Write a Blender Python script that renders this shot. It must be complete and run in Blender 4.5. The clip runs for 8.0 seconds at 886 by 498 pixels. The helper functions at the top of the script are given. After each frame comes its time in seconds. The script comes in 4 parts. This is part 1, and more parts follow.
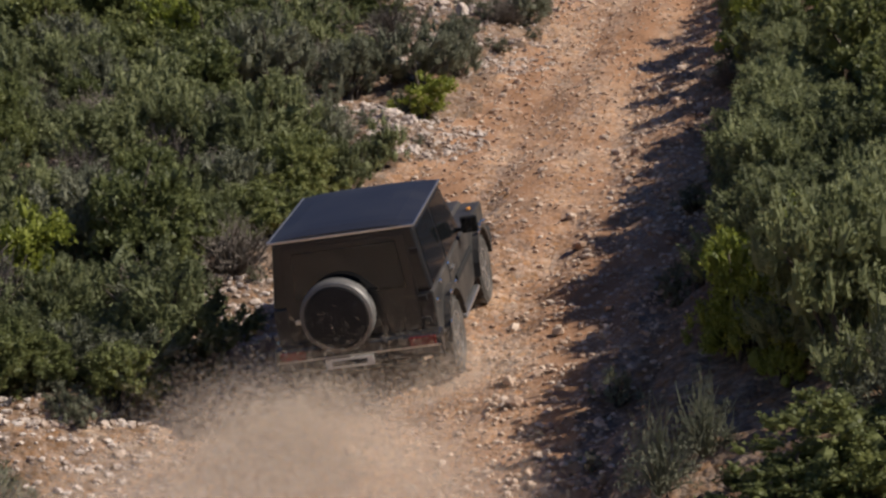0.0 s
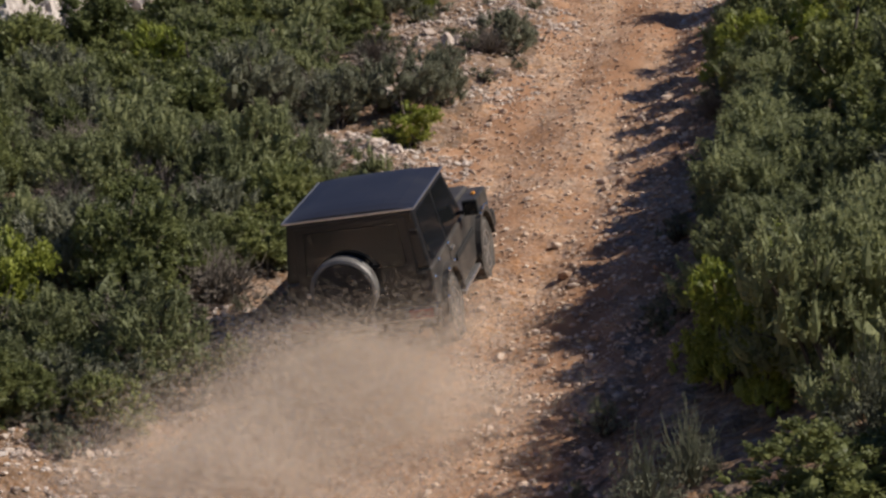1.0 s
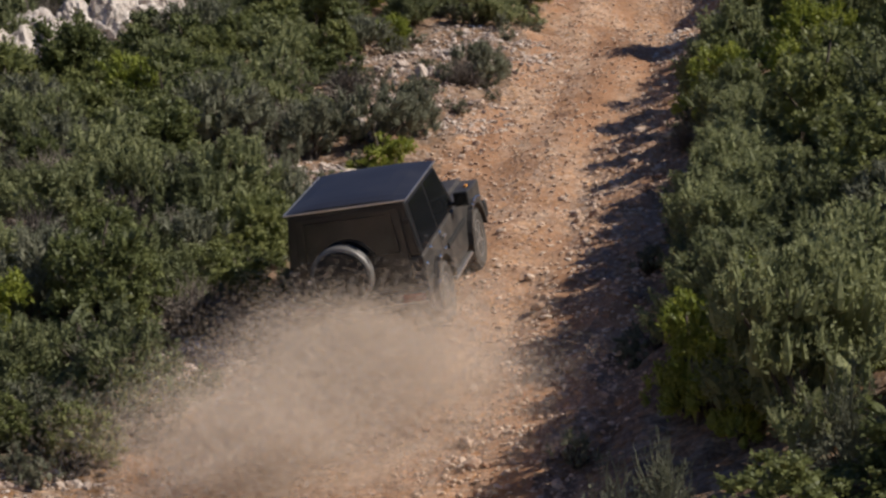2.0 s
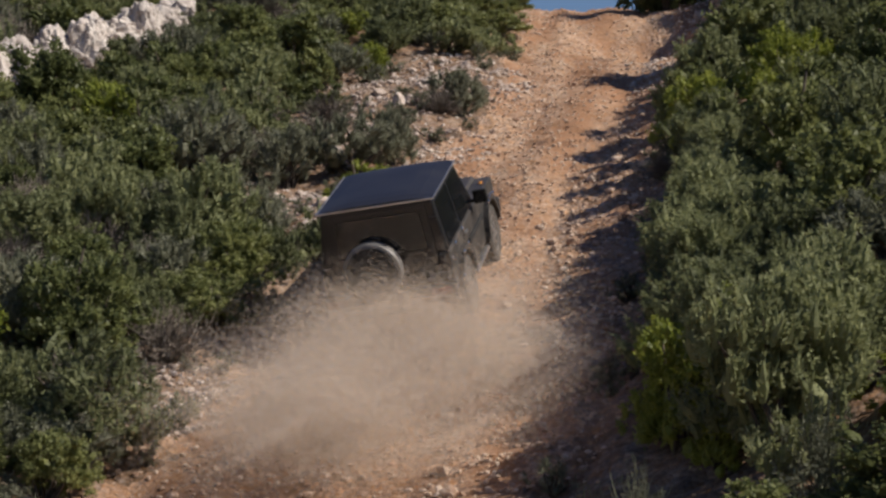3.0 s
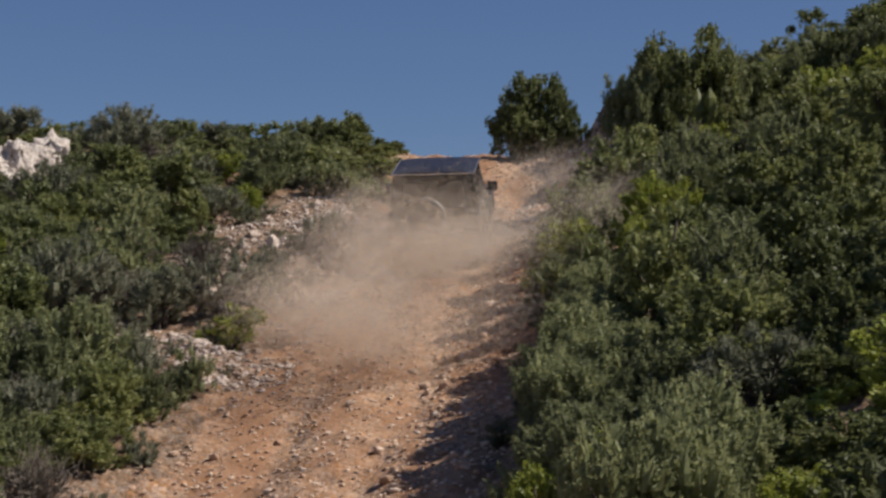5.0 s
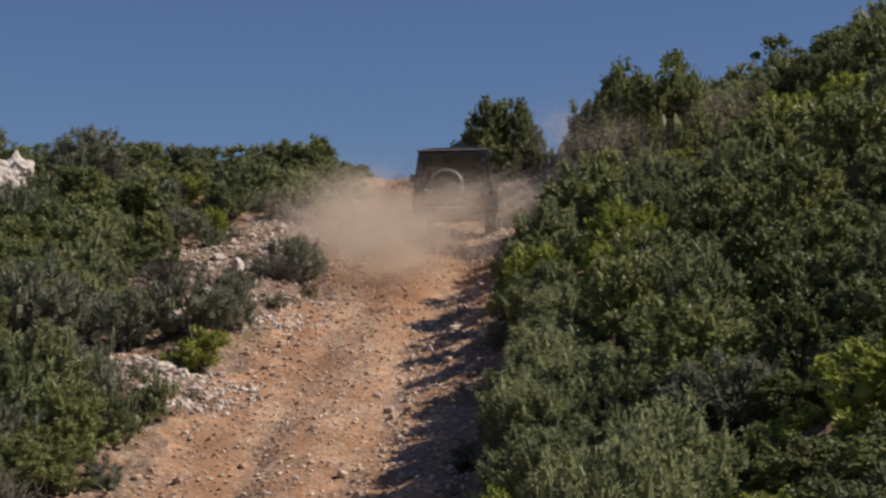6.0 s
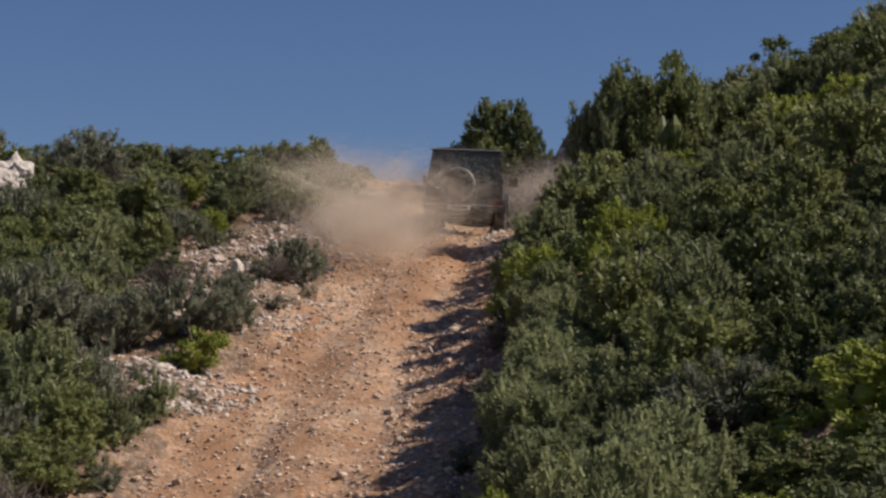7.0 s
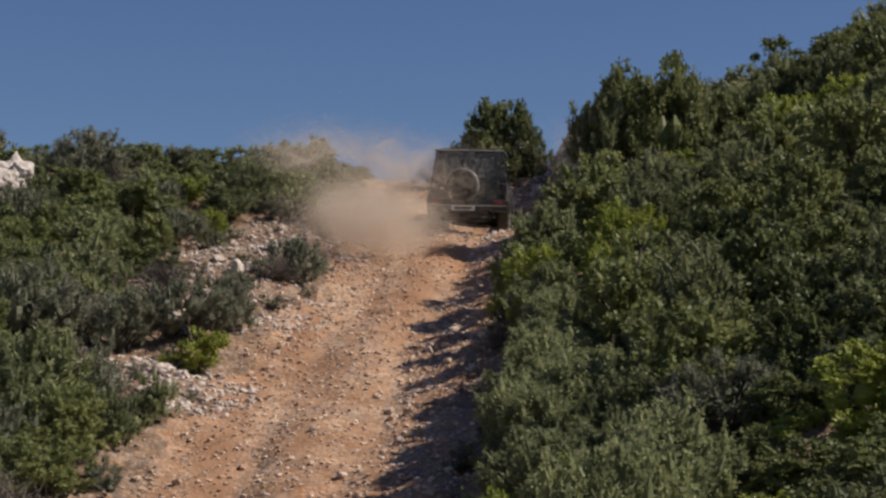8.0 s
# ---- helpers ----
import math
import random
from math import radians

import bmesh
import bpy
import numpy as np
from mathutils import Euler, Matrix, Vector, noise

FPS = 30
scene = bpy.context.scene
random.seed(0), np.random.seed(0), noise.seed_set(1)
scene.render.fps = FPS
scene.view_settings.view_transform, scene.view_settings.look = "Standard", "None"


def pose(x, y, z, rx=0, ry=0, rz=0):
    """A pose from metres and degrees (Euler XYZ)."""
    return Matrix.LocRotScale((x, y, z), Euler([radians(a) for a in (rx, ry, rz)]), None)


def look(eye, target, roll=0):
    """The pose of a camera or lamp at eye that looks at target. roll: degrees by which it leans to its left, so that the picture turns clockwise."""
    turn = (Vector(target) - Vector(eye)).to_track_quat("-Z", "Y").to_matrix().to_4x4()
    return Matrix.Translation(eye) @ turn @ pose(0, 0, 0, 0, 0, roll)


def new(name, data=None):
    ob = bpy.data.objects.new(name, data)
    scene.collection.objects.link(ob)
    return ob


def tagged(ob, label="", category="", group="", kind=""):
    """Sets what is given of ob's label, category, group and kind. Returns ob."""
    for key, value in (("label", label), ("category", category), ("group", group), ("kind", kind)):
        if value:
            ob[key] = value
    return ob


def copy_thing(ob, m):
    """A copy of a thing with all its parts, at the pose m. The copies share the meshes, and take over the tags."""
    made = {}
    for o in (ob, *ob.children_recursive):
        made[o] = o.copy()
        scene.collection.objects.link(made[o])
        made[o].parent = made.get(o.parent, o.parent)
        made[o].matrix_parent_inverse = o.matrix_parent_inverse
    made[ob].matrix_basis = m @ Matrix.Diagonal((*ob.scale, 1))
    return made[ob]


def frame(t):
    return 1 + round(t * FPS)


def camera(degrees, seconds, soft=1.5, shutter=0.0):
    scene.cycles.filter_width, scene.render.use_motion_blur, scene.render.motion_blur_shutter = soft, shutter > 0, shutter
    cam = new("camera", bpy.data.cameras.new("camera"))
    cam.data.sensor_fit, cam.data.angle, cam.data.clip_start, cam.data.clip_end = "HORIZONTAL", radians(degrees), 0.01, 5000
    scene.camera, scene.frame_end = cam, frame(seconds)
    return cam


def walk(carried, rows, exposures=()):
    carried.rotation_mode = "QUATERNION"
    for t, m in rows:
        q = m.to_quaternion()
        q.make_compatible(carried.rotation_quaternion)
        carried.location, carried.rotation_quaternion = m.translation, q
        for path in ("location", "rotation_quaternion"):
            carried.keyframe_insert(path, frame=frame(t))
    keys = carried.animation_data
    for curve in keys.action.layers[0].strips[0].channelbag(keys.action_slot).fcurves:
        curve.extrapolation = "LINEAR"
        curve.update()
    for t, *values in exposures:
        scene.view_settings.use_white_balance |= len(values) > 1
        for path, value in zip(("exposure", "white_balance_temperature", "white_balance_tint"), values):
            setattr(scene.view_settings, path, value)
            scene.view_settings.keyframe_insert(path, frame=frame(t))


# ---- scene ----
# ---------------------------------------------------------------- camera
cam = camera(25.24, 8.0, soft=2.6, shutter=0.5)


def tripod(yaw, pitch, lean):
    return pose(0, 0, 0, 90 + pitch, 0, yaw) @ pose(0, 0, 0, 0, 0, lean)


walk(cam, [
    (0.0, tripod(6.617, 0.074, -0.731)), (0.5, tripod(6.457, 0.589, -0.754)), (1.0, tripod(6.187, 0.923, -0.739)),
    (1.5, tripod(5.720, 1.451, -0.631)), (3.0, tripod(4.724, 2.631, -0.479)), (3.5, tripod(3.986, 3.592, -0.379)),
    (4.0, tripod(2.958, 4.856, -0.223)), (4.5, tripod(1.860, 5.711, -0.162)), (5.0, tripod(1.026, 6.770, -0.121)),
    (5.2, tripod(0.610, 6.990, -0.090)), (6.3, tripod(0.0, 7.5, 0.0)), (8.0, tripod(0.0, 7.5, 0.0))])

# ---------------------------------------------------------------- light
SUN_AZ, SUN_EL = 97.0, 44.0          # degrees clockwise from +y, and above the horizon
world = bpy.data.worlds.new("sky")
scene.world = world
world.use_nodes = True
wn = world.node_tree.nodes
sky = wn.new("ShaderNodeTexSky")
sky.sky_type, sky.sun_disc = "NISHITA", False
sky.sun_elevation, sky.sun_rotation = radians(SUN_EL), radians(SUN_AZ)
sky.air_density, sky.dust_density, sky.ozone_density = 1.0, 0.1, 2.5
wn["Background"].inputs[1].default_value = 0.056
tint = wn.new("ShaderNodeHueSaturation")
tint.inputs["Hue"].default_value, tint.inputs["Saturation"].default_value = 0.516, 1.18
world.node_tree.links.new(sky.outputs[0], tint.inputs["Color"])
world.node_tree.links.new(tint.outputs[0], wn["Background"].inputs[0])
scene.cycles.transparent_max_bounces = 48
sun = new("sun", bpy.data.lights.new("sun", "SUN"))
sun.data.energy, sun.data.angle, sun.data.color = 4.8, radians(0.55), (1.0, 0.93, 0.83)
sd = Vector((math.sin(radians(SUN_AZ)) * math.cos(radians(SUN_EL)), math.cos(radians(SUN_AZ)) * math.cos(radians(SUN_EL)), math.sin(radians(SUN_EL))))
sun.matrix_world = look(sd * 100, (0, 0, 0))
scene.view_settings.exposure = 0.24


# ---------------------------------------------------------------- materials
def material(name, colours, scale=8.0, rough=0.8, metal=0.0, bump=0.3, fine=60.0, island=0.0, objvar=0.0, spec=0.3, translucent=0.0, coat=0.0, thin=0.0, pebbles=0.0, worn=None):
    """Two noises, one coarse and one fine, mix the colours; the same noises give relief."""
    m = bpy.data.materials.new(name)
    m.use_nodes = True
    nt = m.node_tree
    n, l = nt.nodes, nt.links
    b = n["Principled BSDF"]
    tc = n.new("ShaderNodeTexCoord")
    a = n.new("ShaderNodeTexNoise")
    a.inputs["Scale"].default_value, a.inputs["Detail"].default_value = scale, 4
    f = n.new("ShaderNodeTexNoise")
    f.inputs["Scale"].default_value, f.inputs["Detail"].default_value = fine, 5
    for t in (a, f):
        l.new(tc.outputs["Object"], t.inputs["Vector"])
    mix = n.new("ShaderNodeMath")
    mix.operation = "MULTIPLY_ADD"
    l.new(f.outputs["Fac"], mix.inputs[0])
    mix.inputs[1].default_value = 0.55
    half = n.new("ShaderNodeMath")
    half.operation = "MULTIPLY_ADD"
    l.new(a.outputs["Fac"], half.inputs[0])
    half.inputs[1].default_value, half.inputs[2].default_value = 1.0, -0.27
    l.new(half.outputs[0], mix.inputs[2])
    last = mix.outputs[0]
    if island:
        g = n.new("ShaderNodeNewGeometry")
        ad = n.new("ShaderNodeMath")
        ad.operation = "MULTIPLY_ADD"
        l.new(g.outputs["Random Per Island"], ad.inputs[0])
        ad.inputs[1].default_value = island
        sub = n.new("ShaderNodeMath")
        sub.operation = "SUBTRACT"
        l.new(last, sub.inputs[0])
        sub.inputs[1].default_value = island / 2
        l.new(sub.outputs[0], ad.inputs[2])
        last = ad.outputs[0]
    if objvar:
        o = n.new("ShaderNodeObjectInfo")
        ad = n.new("ShaderNodeMath")
        ad.operation = "MULTIPLY_ADD"
        l.new(o.outputs["Random"], ad.inputs[0])
        ad.inputs[1].default_value = objvar
        sub = n.new("ShaderNodeMath")
        sub.operation = "SUBTRACT"
        l.new(last, sub.inputs[0])
        sub.inputs[1].default_value = objvar / 2
        l.new(sub.outputs[0], ad.inputs[2])
        last = ad.outputs[0]
    r = n.new("ShaderNodeValToRGB")
    l.new(last, r.inputs[0])
    els = r.color_ramp.elements
    while len(els) < len(colours):
        els.new(0.5)
    for k, c in enumerate(colours):
        els[k].position = 0.22 + 0.56 * k / max(1, len(colours) - 1)
        els[k].color = (*c, 1)
    l.new(r.outputs[0], b.inputs["Base Color"])
    b.inputs["Roughness"].default_value, b.inputs["Metallic"].default_value = rough, metal
    b.inputs["Specular IOR Level"].default_value = spec
    b.inputs["Coat Weight"].default_value = coat
    if bump:
        bp = n.new("ShaderNodeBump")
        bp.inputs["Strength"].default_value, bp.inputs["Distance"].default_value = bump, 0.03
        l.new(mix.outputs[0], bp.inputs["Height"])
        l.new(bp.outputs[0], b.inputs["Normal"])
    if pebbles:
        # cells about 1 / pebbles metres across: each its own tone, domed, with dark gaps
        tone = r.outputs[0]
        height = None
        for k, size in enumerate((pebbles, pebbles * 2.3)):
            v = n.new("ShaderNodeTexVoronoi")
            v.inputs["Scale"].default_value, v.inputs["Randomness"].default_value = size, 1.0
            l.new(tc.outputs["Object"], v.inputs["Vector"])
            hsv = n.new("ShaderNodeHueSaturation")
            sep = n.new("ShaderNodeSeparateColor")
            l.new(v.outputs["Color"], sep.inputs[0])
            val = n.new("ShaderNodeMapRange")
            val.inputs[3].default_value, val.inputs[4].default_value = (0.70, 1.32) if k == 0 else (0.80, 1.2)
            l.new(sep.outputs[0], val.inputs[0])
            sat = n.new("ShaderNodeMapRange")
            sat.inputs[3].default_value, sat.inputs[4].default_value = 0.82, 1.15
            l.new(sep.outputs[1], sat.inputs[0])
            l.new(val.outputs[0], hsv.inputs["Value"])
            l.new(sat.outputs[0], hsv.inputs["Saturation"])
            l.new(tone, hsv.inputs["Color"])
            tone = hsv.outputs[0]
            vb = n.new("ShaderNodeBump")
            vb.invert = True
            vb.inputs["Strength"].default_value, vb.inputs["Distance"].default_value = 0.6, 0.42 / size
            l.new(v.outputs["Distance"], vb.inputs["Height"])
            if height:
                l.new(height, vb.inputs["Normal"])
            height = vb.outputs[0]
        if worn:
            # long streaks of fine reddish soil, packed by wheels
            mp = n.new("ShaderNodeMapping")
            mp.inputs["Scale"].default_value, mp.inputs["Rotation"].default_value = (1.15, 0.16, 0.16), (0, 0, radians(9))
            l.new(tc.outputs["Object"], mp.inputs["Vector"])
            st = n.new("ShaderNodeTexNoise")
            st.inputs["Scale"].default_value, st.inputs["Detail"].default_value = 1.0, 5
            l.new(mp.outputs[0], st.inputs["Vector"])
            fac = n.new("ShaderNodeMapRange")
            fac.inputs[1].default_value, fac.inputs[2].default_value, fac.inputs[4].default_value = 0.44, 0.60, 0.85
            l.new(st.outputs["Fac"], fac.inputs[0])
            calm = n.new("ShaderNodeMapRange")
            calm.inputs[3].default_value, calm.inputs[4].default_value = 0.6, 0.12
            l.new(fac.outputs[0], calm.inputs[0])
            for q in n:
                if q.type == "BUMP" and q != bp:
                    l.new(calm.outputs[0], q.inputs["Strength"])
            soil = n.new("ShaderNodeMix")
            soil.data_type = "RGBA"
            l.new(fac.outputs[0], soil.inputs["Factor"])
            l.new(tone, soil.inputs["A"])
            soil.inputs["B"].default_value = (*worn, 1)
            tone = soil.outputs["Result"]
        l.new(tone, b.inputs["Base Color"])
        l.new(bp.outputs[0], [q for q in n if q.type == "BUMP" and not q.inputs["Normal"].is_linked and q != bp][0].inputs["Normal"])
        l.new(height, b.inputs["Normal"])
    if translucent:
        tr = n.new("ShaderNodeBsdfTranslucent")
        l.new(r.outputs[0], tr.inputs[0])
        ms = n.new("ShaderNodeMixShader")
        ms.inputs[0].default_value = translucent
        l.new(b.outputs[0], ms.inputs[1])
        l.new(tr.outputs[0], ms.inputs[2])
        l.new(ms.outputs[0], n["Material Output"].inputs[0])
        if thin:
            clear, veil = n.new("ShaderNodeBsdfTransparent"), n.new("ShaderNodeMixShader")
            veil.inputs[0].default_value = thin
            l.new(ms.outputs[0], veil.inputs[1])
            l.new(clear.outputs[0], veil.inputs[2])
            l.new(veil.outputs[0], n["Material Output"].inputs[0])
    return m


M_ROAD = material("gravel_track", [(0.225, 0.126, 0.076), (0.296, 0.178, 0.111), (0.365, 0.238, 0.157), (0.435, 0.308, 0.215)], 0.9, 0.95, bump=0.9, fine=14.0, spec=0.1, pebbles=11.0, worn=(0.30, 0.16, 0.088))
M_EARTH = material("stony_earth", [(0.126, 0.081, 0.050), (0.207, 0.131, 0.086), (0.288, 0.211, 0.153)], 1.3, 0.95, bump=0.9, fine=16.0, spec=0.1, pebbles=9.0)
M_STONE = material("tan_stone", [(0.36, 0.225, 0.150), (0.50, 0.360, 0.265), (0.64, 0.515, 0.415)], 3.0, 0.9, bump=0.4, fine=40.0, island=0.45, spec=0.15)
M_STONE_LOOSE = material("loose_stone", [(0.34, 0.200, 0.130), (0.46, 0.325, 0.240), (0.60, 0.480, 0.385)], 3.0, 0.9, bump=0.4, fine=40.0, objvar=0.5, spec=0.15)
M_LIME = material("limestone", [(0.29, 0.215, 0.172), (0.49, 0.402, 0.342), (0.63, 0.550, 0.490)], 3.2, 0.9, bump=0.8, fine=18.0, island=0.35, spec=0.15)
M_ROCK = material("white_limestone", [(0.20, 0.160, 0.135), (0.46, 0.40, 0.355), (0.60, 0.55, 0.50)], 4.2, 0.9, bump=1.0, fine=14.0, spec=0.15)
M_JUNIPER = material("juniper_needles", [(0.112, 0.125, 0.058), (0.198, 0.215, 0.100), (0.310, 0.322, 0.152)], 2.0, 0.65, bump=0, island=0.35, objvar=0.4, translucent=0.45)
M_OAK = material("oak_leaves", [(0.088, 0.103, 0.038), (0.166, 0.184, 0.068), (0.262, 0.274, 0.100)], 2.0, 0.5, bump=0, island=0.35, objvar=0.4, spec=0.25, translucent=0.45)
M_BRIGHT = material("young_leaves", [(0.160, 0.190, 0.030), (0.265, 0.292, 0.050), (0.350, 0.372, 0.074)], 2.0, 0.5, bump=0, island=0.4, objvar=0.2, translucent=0.42)
M_GREY = material("grey_green_leaves", [(0.110, 0.116, 0.074), (0.180, 0.184, 0.122), (0.255, 0.252, 0.176)], 2.0, 0.7, bump=0, island=0.4, objvar=0.3, translucent=0.38)
M_DRY = material("dry_twigs", [(0.090, 0.074, 0.060), (0.150, 0.124, 0.102), (0.220, 0.185, 0.155)], 2.0, 0.85, bump=0, island=0.4, objvar=0.3)
M_BARK = material("bark", [(0.045, 0.036, 0.028), (0.085, 0.068, 0.052), (0.130, 0.105, 0.082)], 12.0, 0.9, bump=0.6, fine=70.0)
M_PAINT = material("black_paint", [(0.008, 0.008, 0.010), (0.012, 0.012, 0.013), (0.020, 0.018, 0.018)], 1.5, 0.36, bump=0, fine=30.0, spec=0.5, coat=0.3)
M_ROOF = material("roof_paint", [(0.014, 0.014, 0.018), (0.020, 0.020, 0.026), (0.034, 0.033, 0.036)], 1.5, 0.42, bump=0, fine=30.0, spec=0.5)
M_DUSTY = material("dusty_black_paint", [(0.016, 0.015, 0.015), (0.045, 0.040, 0.036), (0.095, 0.080, 0.068)], 2.4, 0.5, bump=0.05, fine=40.0, spec=0.4)
M_GLASS = material("tinted_glass", [(0.006, 0.007, 0.008), (0.009, 0.010, 0.011)], 1.0, 0.08, bump=0, spec=0.6)
M_TYRE = material("dusty_rubber", [(0.030, 0.027, 0.025), (0.075, 0.066, 0.058), (0.130, 0.112, 0.098)], 4.0, 0.9, bump=0.3, fine=50.0)
M_RIM = material("dusty_alloy", [(0.24, 0.22, 0.21), (0.36, 0.34, 0.32)], 6.0, 0.45, metal=0.7, bump=0.05)
M_CHROME = material("brushed_steel", [(0.52, 0.50, 0.48), (0.66, 0.64, 0.62)], 6.0, 0.32, metal=0.9, bump=0)
# mirror-bright metal for the beads that imitate sun glints on the car
M_GLINT = material("glint_steel", [(0.80, 0.79, 0.77), (0.90, 0.89, 0.87)], 6.0, 0.16, metal=1.0, bump=0)
# tone of the cover's rim: pale dust, with sunlight put into the colour
M_RING = material("sunlit_dusty_rim", [(0.13, 0.122, 0.115), (0.20, 0.188, 0.178)], 6.0, 0.55, metal=0.4, bump=0)
M_PLASTIC = material("black_plastic", [(0.014, 0.014, 0.014), (0.028, 0.026, 0.025)], 5.0, 0.7, bump=0.1)
M_RED = material("red_lens", [(0.14, 0.012, 0.012), (0.20, 0.018, 0.016)], 6.0, 0.25, bump=0, spec=0.5)
M_AMBER = material("amber_lens", [(0.55, 0.22, 0.04), (0.62, 0.27, 0.05)], 6.0, 0.25, bump=0, spec=0.5)
M_PLATE = material("plate_white", [(0.55, 0.54, 0.50), (0.68, 0.66, 0.62)], 5.0, 0.5, bump=0)
M_DUST = material("airborne_dust", [(0.76, 0.61, 0.48), (0.81, 0.68, 0.555), (0.86, 0.745, 0.63)], 0.8, 1.0, bump=0, island=0.2, spec=0.0, translucent=0.5, thin=0.945)


# ---------------------------------------------------------------- ground
PY = np.array([-2000, -40, 0, 12, 15, 18, 21, 26, 32, 38, 43, 46, 49, 52, 56, 70, 200, 3000.0]) * 1.03
PS = np.array([0, 0, -.02, -.02, .12, .30, .335, .335, .335, .335, .335, .325, .28, .15, .0, -.06, -.05, 0])
PROF_Y = np.concatenate([np.linspace(-2240, -46, 50), np.arange(-45, 224, 0.1), np.linspace(224, 3360, 100)])
slopes = np.interp(PROF_Y, PY, PS)
PROF_Z = np.concatenate([[0], np.cumsum((slopes[1:] + slopes[:-1]) / 2 * np.diff(PROF_Y))])
PROF_Z -= np.interp(21.84, PROF_Y, PROF_Z) + 1.257


def profile(y):
    return np.interp(y, PROF_Y, PROF_Z)


def road_mid(y):
    return np.interp(y, [-28, 13, 18.4, 22, 27.6, 33, 38.6, 44, 51.5, 64], [-4.6, -4.0, -3.3, -2.7, -1.85, -1.4, -0.5, 0.15, 0.3, 0.3])


def road_half(y):
    return np.interp(y, [13, 18.4, 22, 28.5, 35, 38.6, 44, 55], [2.3, 2.4, 2.5, 2.2, 2.0, 1.8, 2.05, 2.3])


def smooth(a, b, v):
    t = np.clip((v - a) / (b - a), 0, 1)
    return t * t * (3 - 2 * t)


def wave(x, y, s, k):
    """A cheap rolling noise, about -1 to 1, with bumps about s metres across."""
    x, y = x / s * 3.1, y / s * 3.1
    return (np.sin(x * 1.0 + 1.7 * k + 1.3 * np.sin(y * 0.83 + k)) + np.sin(y * 1.1 - 2.3 * k + 1.5 * np.sin(x * 0.71 - k))
            + np.sin((x + y) * 0.77 + k * 3.1) + np.sin((x - y * 1.3) * 1.37 + k)) / 3.2


def ground_z(x, y):
    x, y = np.asarray(x, float), np.asarray(y, float)
    u, w = x - road_mid(y), road_half(y)
    out_r, out_l = np.maximum(u - w, 0), np.maximum(-u - w, 0)
    z = profile(y)
    right = 0.36 * np.minimum(out_r, 9) + 0.25 * smooth(0, 0.8, out_r) + 0.15 * np.clip(out_r - 9, 0, 20)
    right = right + 0.85 * smooth(0.1, 1.3, out_r) * (1 - smooth(1.8, 3.5, out_r)) * smooth(42.5, 47, y)
    left = 0.28 * smooth(0, 1.0, out_l) + 0.035 * np.minimum(out_l, 12) + 0.25 * smooth(8, 13, out_l) * smooth(44, 50, y)
    near = smooth(12, 17, y) * (1 - smooth(70, 110, y))
    tilt = np.interp(y, [16, 20, 22.5, 25.5, 28, 34, 40, 46], [0.09, 0.10, 0.15, 0.15, 0.11, 0.075, 0.04, 0.02]) * np.clip(u, -w, w)
    z = z + (right + left + tilt) * near
    off = smooth(0, 1.2, out_r + out_l)
    ruts = -0.07 * np.exp(-((u - 0.75) / 0.3) ** 2) - 0.07 * np.exp(-((u + 0.85) / 0.3) ** 2) + 0.05 * np.exp(-(u / 0.35) ** 2)
    edge = 0.11 * np.exp(-((np.abs(u + 0.15) - w) / 0.45) ** 2) * (1 + wave(x, y, 0.9, 2.0))
    rough = 0.038 * wave(x, y, 0.55, 1.0) + 0.030 * wave(x, y, 0.30, 4.0) + 0.07 * wave(x, y, 2.6, 3.0)
    z = z + near * ((1 - off) * ruts + edge + rough + off * 0.13 * wave(x, y, 1.7, 5.0))
    # a flatter step in the track just under the crest
    step = np.exp(-((x - 0.9) / 1.25) ** 4) * smooth(43.2, 44.6, y) * (1 - smooth(47.6, 50.0, y))
    return z + step * (6.12 + 0.115 * (y - 44.0) - profile(y))


def gz(x, y):
    return float(ground_z(x, y))


def axis(lo, hi, step, far_lo, far_hi):
    a = list(np.arange(lo, hi + 1e-6, step))
    d = step
    while a[0] > far_lo:
        d *= 1.35
        a.insert(0, a[0] - d)
    d = step
    while a[-1] < far_hi:
        d *= 1.35
        a.append(a[-1] + d)
    return np.array(a)


def on_road(x, y):
    u = x - road_mid(y)
    return np.abs(u) < road_half(y) + 0.35 * wave(x, y, 1.6, 7.0) + 0.12 * wave(x, y, 0.5, 8.0)


def build_ground():
    xs, ys = axis(-9.5, 8.0, 0.12, -1800, 1800), axis(16.0, 56.0, 0.12, -900, 3000)
    gx, gy = np.meshgrid(xs, ys)
    gzv = ground_z(gx, gy)
    nx, ny = len(xs), len(ys)
    verts = np.stack([gx.ravel(), gy.ravel(), gzv.ravel()], 1)
    i, j = np.meshgrid(np.arange(nx - 1), np.arange(ny - 1))
    a = (j * nx + i).ravel()
    quads = np.stack([a, a + 1, a + nx + 1, a + nx], 1)
    mid = verts[quads].mean(1)
    road = on_road(mid[:, 0], mid[:, 1]) & (mid[:, 1] > -40) & (mid[:, 1] < 100)
    made = []
    for name, pick, mat in (("road", road, M_ROAD), ("ground", ~road, M_EARTH)):
        q = quads[pick]
        used, inv = np.unique(q, return_inverse=True)
        me = bpy.data.meshes.new(name)
        me.from_pydata(verts[used].tolist(), [], inv.reshape(q.shape).tolist())
        me.materials.append(mat)
        me.polygons.foreach_set("use_smooth", np.ones(len(q), bool))
        made.append(new(name, me))
    tagged(made[0], "steep reddish gravel track with loose stones", "road", kind="structure")
    tagged(made[1], "dry stony hillside earth under the scrub", "ground", kind="structure")
    return made


road, ground = build_ground()


